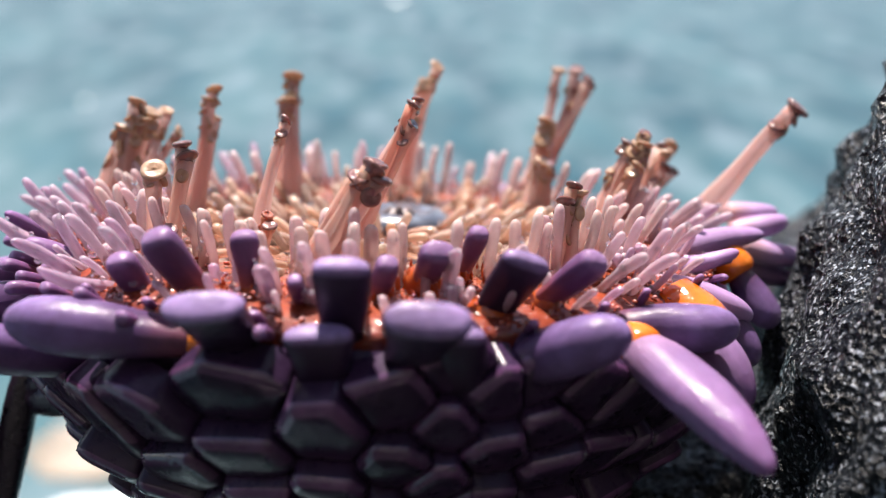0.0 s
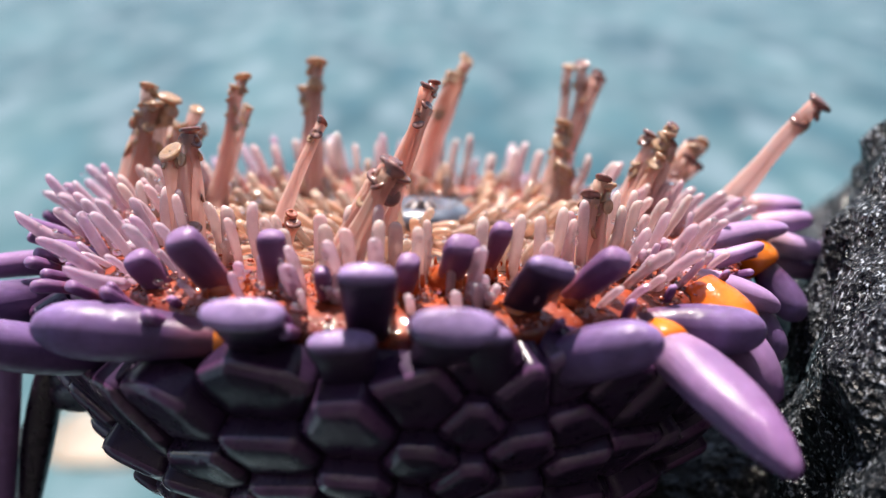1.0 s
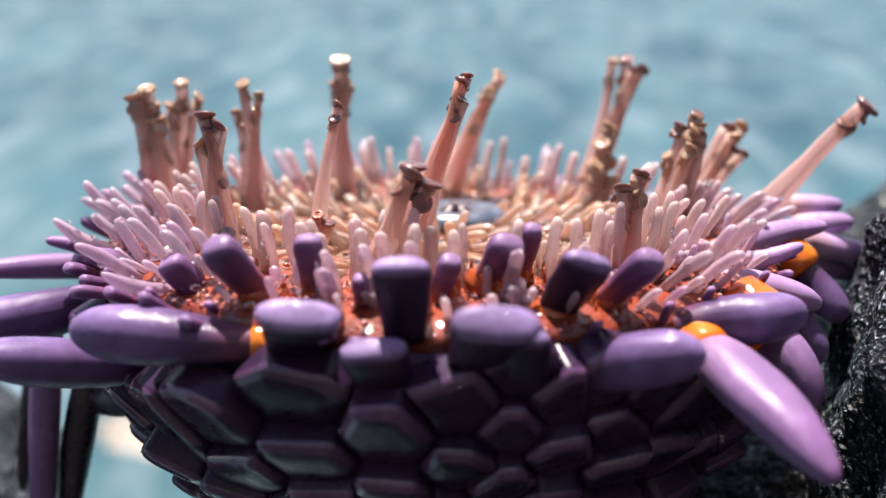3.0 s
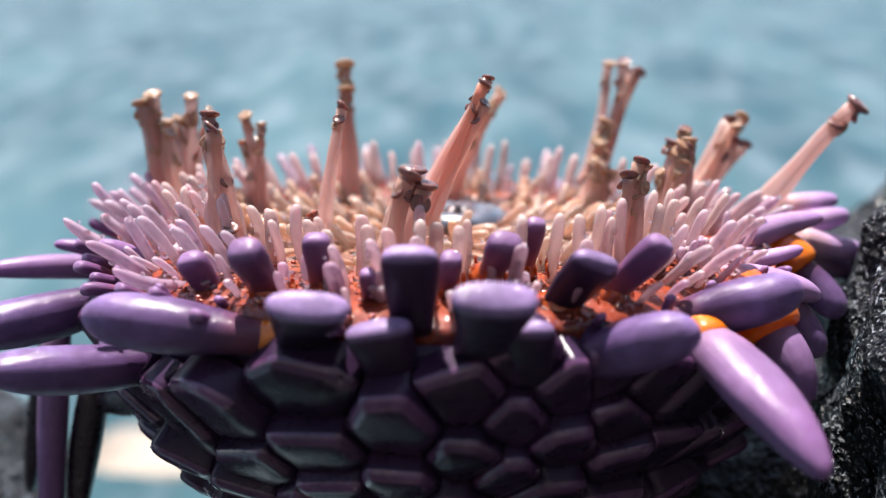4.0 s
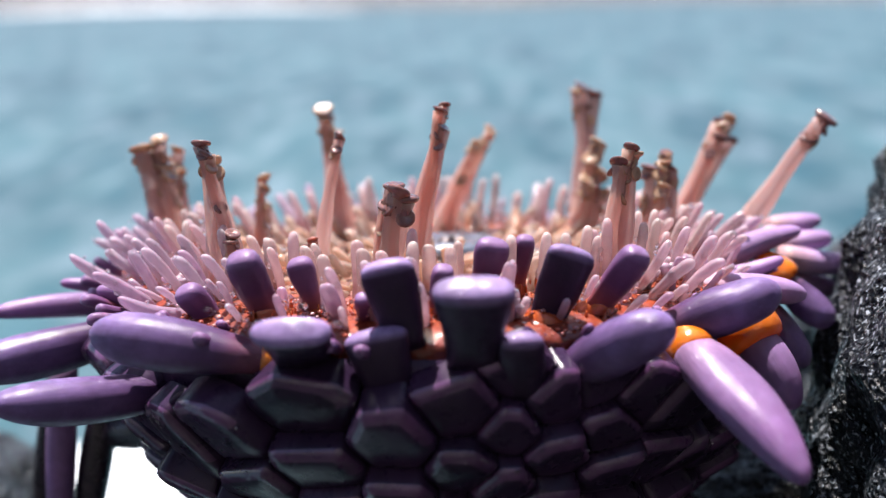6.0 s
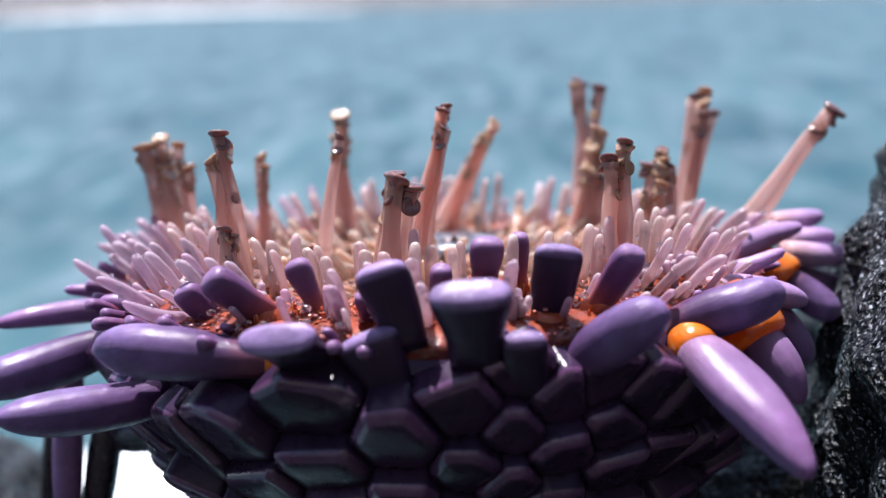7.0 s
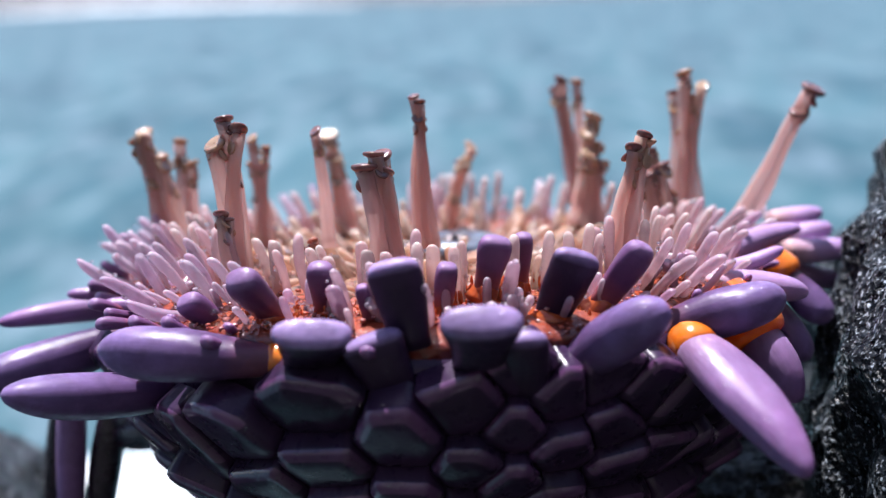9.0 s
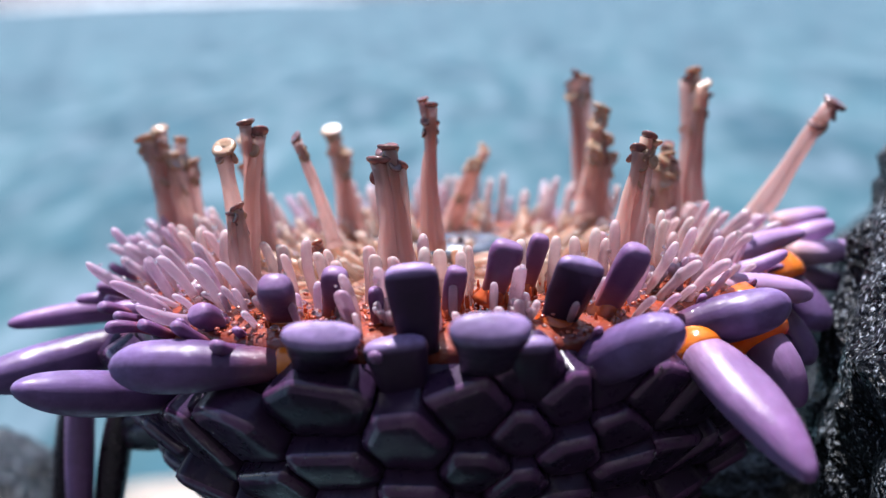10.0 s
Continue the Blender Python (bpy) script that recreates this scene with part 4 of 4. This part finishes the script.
feet_bundle((17.1, 0, 3.1), [(0, 19.1, 0, 9), (1, 19.2, 0, 9.1), (2.5, 18.9, 0, 10.1), (4.5, 17.7, 0, 8.6), (5.5, 17.6, 0, 8.9), (7, 17.2, 0, 9), (7.5, 16.9, 0, 8.5), (9, 16.3, 0, 8.9), (10, 17.2, 0, 9.6)], feet=9, radius=0.44, tone=0.4, seed=13)
feet_bundle((20.5, 8, 2.7), [(0, 23.6, 8.8, 7), (1, 24, 8.8, 6.8), (2.5, 23.8, 8.8, 7.8), (4.5, 24.6, 8.8, 9.2), (5.5, 25, 8.8, 10), (7, 22.5, 8.8, 13.1), (7.5, 22.1, 8.8, 13), (9, 20.5, 8.8, 14.5), (10, 21.2, 8.8, 14.9)], feet=5, radius=0.52, tone=0.6, seed=14)
feet_bundle((23.2, 1.6, 2.3), [(0, 31.4, 2.4, 10.8), (1, 31, 2.4, 10.8), (2.5, 31.4, 2.4, 10.6), (4.5, 31, 2.4, 10.6), (5.5, 30.4, 2.4, 11.2), (7, 31, 2.4, 11.7), (7.5, 30.7, 2.4, 12.2), (9, 29.7, 2.4, 12.9), (10, 30.9, 2.4, 12.1)], feet=1, radius=0.68, tone=0.7, seed=15)
feet_bundle((-13.5, -13.6, 2.4), [(0, -12.9, -13.6, 3.8), (2.5, -13, -13.6, 3.8), (4.5, -13.2, -13.6, 4), (5.5, -13.2, -13.6, 5), (7, -13.7, -13.6, 6), (9, -14.3, -13.6, 7), (10, -13.4, -13.6, 7.8)], feet=2, radius=0.4, tone=0.7, seed=16)
feet_bundle((-7.8, -12, 2.1), [(0, -7.2, -12, 4.6), (1, -7.2, -12, 4.5), (2.5, -7.4, -12, 4.7), (4.5, -8.4, -12, 4.7), (5.5, -8.1, -12, 4.9), (7, -8.3, -12, 4.4), (9, -8.5, -12, 4.8), (10, -8.6, -12, 5)], feet=2, radius=0.4, tone=1, seed=17)


# ---------------------------------------------------------------- rocks
def boulder(name, label, centre, radii, mat, level, rough, seed, uneven=0.10):
    bm = bmesh.new()
    bmesh.ops.create_icosphere(bm, subdivisions=level, radius=1.0)
    c, rad = vec(centre), vec(radii)
    for v in bm.verts:
        n = v.co.normalized()
        p = Vector((n.x * rad.x, n.y * rad.y, n.z * rad.z))
        q = p / (rad.length / 1.7)
        d = noise.fractal(q * 1.6 + Vector((seed, 0, 0)), 0.9, 2.1, 4) * uneven * rad.length / 1.7
        d += (noise.fractal(p * 170 + Vector((0, seed, 0)), 0.8, 2.2, 4)) * rough * MM
        v.co = p + n * d
    ob = new(name, mesh_of(name, bm, mat))
    ob.matrix_basis = TILT @ Matrix.Translation(c)
    return tagged(ob, label, "rock")


boulder("lava_boulder", "wet black lava boulder glittering in the sun beside the urchin", (89.5, -20, -40), (65, 58, 110), M_ROCK, 7, 2.2, 3, 0.025)
boulder("lava_rock", "wet black lava rock under open water", (-65, 18, -46), (30, 34, 32), M_ROCK, 6, 1.4, 9)
boulder("lava_ledge", "black lava ledge carrying the upturned urchin", (20, -3, -52), (27, 24, 31), M_BASALT, 6, 1.5, 5)
boulder("lava_stone", "dark lava stone wedged between ledge and boulder", (26, 2, -42), (16, 22, 27), M_BASALT, 6, 1.2, 31)
boulder("grey_rock", "grey wet rock standing behind the boulder", (64, 54, -30), (19, 18, 27), M_ROCK, 6, 2.0, 14)
boulder("rock_shelf", "dark lava shelf below the urchin", (40, -158, -98), (280, 126, 62), M_BASALT, 5, 1.5, 17)
# added out of view behind the camera; closes the place and bounces sunlight
boulder("shore_rock", "unseen pale rock behind the camera, added to bounce light forward", (0, -1420, 20), (2300, 1080, 900), M_BOUNCE, 6, 2.0, 23)


def lumps(name, label, category, centre, spread, size, count, mat, seed):
    rnd = random.Random(seed)
    bm = bmesh.new()
    for i in range(count):
        g = bmesh.ops.create_icosphere(bm, subdivisions=3, radius=1.0)
        o = Vector([rnd.uniform(-1, 1) * k for k in spread])
        k = rnd.uniform(.6, 1.2)
        for v in g["verts"]:
            q = v.co * (1 + 0.3 * noise.noise(v.co * 2 + o * 900))
            v.co = Vector((q.x * size[0] * k, q.y * size[1] * k, q.z * size[2] * k)) + o
    ob = new(name, mesh_of(name, bm, mat))
    ob.location = centre
    return tagged(ob, label, category)


lumps("algae_tuft", "small tuft of yellow algae on the wet boulder", "algae", (0.0266, -0.0228, -0.0070), (.0004, .0008, .0005), (.0004, .0005, .0004), 8, M_LICHEN, 3)
lumps("sand_bank", "pale wet sand bank just above the water", "sand", (-0.185, 0.60, -0.343), (.05, .02, .002), (.07, .035, .012), 4, M_SAND, 5)

# ---------------------------------------------------------------- sea and shore
WATER_Z = -0.34


def wave(x, y):
    r = math.hypot(x, y)
    k = min(1.0, r / 0.8)
    h = 0.012 * noise.noise(Vector((x * 1.6, y * 2.6, 1.0))) + 0.006 * noise.noise(Vector((x * 5.5, y * 8.5, 4.0))) 
    return h * k * (1 if r < 25 else 25 / r)


def sea():
    bm = bmesh.new()
    rings, seg = 150, 220
    last = None
    for i in range(rings):
        r = 0.15 * (3500 / 0.15) ** (i / (rings - 1)) if i else 0.0
        if i == 0:
            last = [bm.verts.new((0, 0, 0))]
            continue
        loop = []
        for j in range(seg):
            a = TAU * j / seg
            x, y = r * math.cos(a), r * math.sin(a)
            loop.append(bm.verts.new((x, y, wave(x, y))))
        for j in range(seg):
            if len(last) == 1:
                bm.faces.new((last[0], loop[j], loop[(j + 1) % seg]))
            else:
                bm.faces.new((last[j], loop[j], loop[(j + 1) % seg], last[(j + 1) % seg]))
        last = loop
    ob = new("water", mesh_of("water", bm, M_WATER))
    ob.matrix_basis = pose(0, 0, WATER_Z)
    return tagged(ob, "rippled blue-green sea water in sunlight", "sea", kind="structure")


water = sea()
KEYED.append((water, [(0, pose(0, 0, WATER_Z)), (2.5, pose(0.03, -0.22, WATER_Z + .004)), (5, pose(0.05, -0.45, WATER_Z)), (7.5, pose(0.09, -0.68, WATER_Z + .004)), (10, pose(0.1, -0.9, WATER_Z))]))



def ray_on_water(ax, dep, lift=0.0):
    """A spot on the sea by its bearing and its angle below the horizon, in degrees, from above the urchin."""
    d = (0.022 - WATER_Z - lift) / math.tan(radians(dep))
    return Vector((d * math.tan(radians(ax)), d - 0.08, WATER_Z + lift))


# facets of chop that throw the sun back as they tip
facet_meshes = []
for i in range(3):
    facet_meshes.append(mesh_of("wave_facet", lathe([(1.0, -0.12), (0.97, -0.02), (0.8, 0.03), (0.5, 0.06), (0.1, 0.075)], 18), M_CREST))
wr = random.Random(21)
for i in range(150):
    p = ray_on_water(wr.uniform(-24, 24), wr.uniform(3.0, 13) if i % 3 or i < 9 else wr.uniform(9, 24), 0.012)
    size = (p - Vector((0, -0.08, 0.022))).length * (0.004 + 0.017 * wr.random() ** 2)
    ob = new("wave_facet", facet_meshes[i % 3])
    tagged(ob, "small tilted face of a ripple flashing in the sun", "ripple", "sunlit ripples")
    ob.scale = (size, size * wr.uniform(.5, .8), size)
    to_eye = (Vector((0, -0.08, 0.022)) - p).normalized()
    flash = (to_eye + SUN_DIR).normalized()
    flash = (flash + Vector((wr.uniform(-.025, .025), wr.uniform(-.025, .025), 0))).normalized()
    calm = (flash * 0.1 + Vector((0, 0, 1.0))).normalized()
    early = i < 4
    if early:
        ob.scale *= 0.5
    t0 = 5.43 + wr.uniform(-.13, .17)
    up = Matrix.Translation(p) @ flash.to_track_quat("Z", "Y").to_matrix().to_4x4()
    rest = Matrix.Translation(p - Vector((0, 0, 0.03 + size))) @ calm.to_track_quat("Z", "Y").to_matrix().to_4x4()
    if early:
        KEYED.append((ob, [(0, up), (wr.uniform(.06, .16), up), (.34, rest), (10, rest)]))
    else:
        KEYED.append((ob, [(0, rest), (t0 - .25, rest), (t0 - .12, up), (t0 + .15, up), (t0 + .35, rest), (10, rest)]))

# shore across the water
def shore():
    bm = bmesh.new()
    nx, ny = 160, 8
    grid = []
    for i in range(nx + 1):
        x = -24 + 48 * i / nx
        row = []
        for j in range(ny + 1):
            u = j / ny
            h = 0.9 * math.sin(math.pi * min(1, u * .62)) * (0.75 + 0.5 * noise.noise(Vector((x * .5, u * 3, 0)))) + 0.14 * noise.noise(Vector((x * 3, u * 9, 2)))
            row.append(bm.verts.new((x, 13.2 + 5 * u + 0.4 * noise.noise(Vector((x, 0, 5))), WATER_Z - 0.12 + max(0, h))))
        grid.append(row)
    for a, b2 in zip(grid, grid[1:]):
        for j in range(ny):
            bm.faces.new((a[j], b2[j], b2[j + 1], a[j + 1]))
    return tagged(new("backdrop", mesh_of("backdrop", bm, M_FAR_ROCK)), "dark rocky shore across the water", "shore", kind="structure")


shore()


def foam(x0, x1, y, h, seed):
    bm = bmesh.new()
    rings = []
    n = 40
    for i in range(n + 1):
        u = i / n
        r = h * (0.25 + 0.75 * math.sin(math.pi * u)) * (0.7 + 0.8 * abs(noise.noise(Vector((u * 9, seed, 0)))))
        rings.append((Vector((x0 + (x1 - x0) * u, y + 0.2 * noise.noise(Vector((u * 6, seed, 3))), WATER_Z)), Vector((0, r * 1.6, 0)), Vector((0, 0, r))))
    return tagged(new("surf", mesh_of("surf", loft(rings, 14), M_FOAM)), "white surf breaking on the shore rocks", "foam", "surf along the shore")


foam(-5.2, -0.9, 12.9, 0.11, 1)
foam(5.2, 9.0, 13.0, 0.05, 2)


# foam drifting behind the urchin, and the pale bank under the arch
def drift(cx, cy, rx, ry, seed):
    bm = bmesh.new()
    rim = []
    for i in range(36):
        a = TAU * i / 36
        k = 1 + 0.5 * noise.noise(Vector((math.cos(a) * 1.7, math.sin(a) * 1.7, seed)))
        rim.append((k * math.cos(a), k * math.sin(a)))
    levels = [(1.0, -0.02), (0.97, 0.004), (0.85, 0.009), (0.5, 0.012)]
    loops = [[bm.verts.new((x * rx * s, y * ry * s, z)) for x, y in rim] for s, z in levels]
    for a, b2 in zip(loops, loops[1:]):
        for i in range(36):
            bm.faces.new((a[i], a[(i + 1) % 36], b2[(i + 1) % 36], b2[i]))
    bm.faces.new(loops[-1])
    return tagged(new("foam_patch", mesh_of("foam_patch", bm, M_FOAM)), "patch of white foam drifting on the water", "foam", "drifting foam")


f1 = drift(0, 0, 0.07, 0.045, 4.0)
KEYED.append((f1, [(0, pose(-0.155, 0.50, WATER_Z)), (0.5, pose(-0.19, 0.44, WATER_Z - .015)), (1.0, pose(-0.24, 0.36, WATER_Z - .05)), (10, pose(-0.5, 0.1, WATER_Z - .06))]))
f2 = drift(0, 0, 0.13, 0.08, 8.0)
KEYED.append((f2, [(0, pose(-0.16, 1.05, WATER_Z - .06)), (4.8, pose(-0.19, 0.76, WATER_Z - .05)), (5.4, pose(-0.20, 0.64, WATER_Z)), (7.6, pose(-0.20, 0.63, WATER_Z)), (8.8, pose(-0.205, 0.61, WATER_Z)), (10, pose(-0.215, 0.58, WATER_Z - .012))]))


def motions():
    for ob, rows in KEYED:
        walk(ob, rows)


motions()
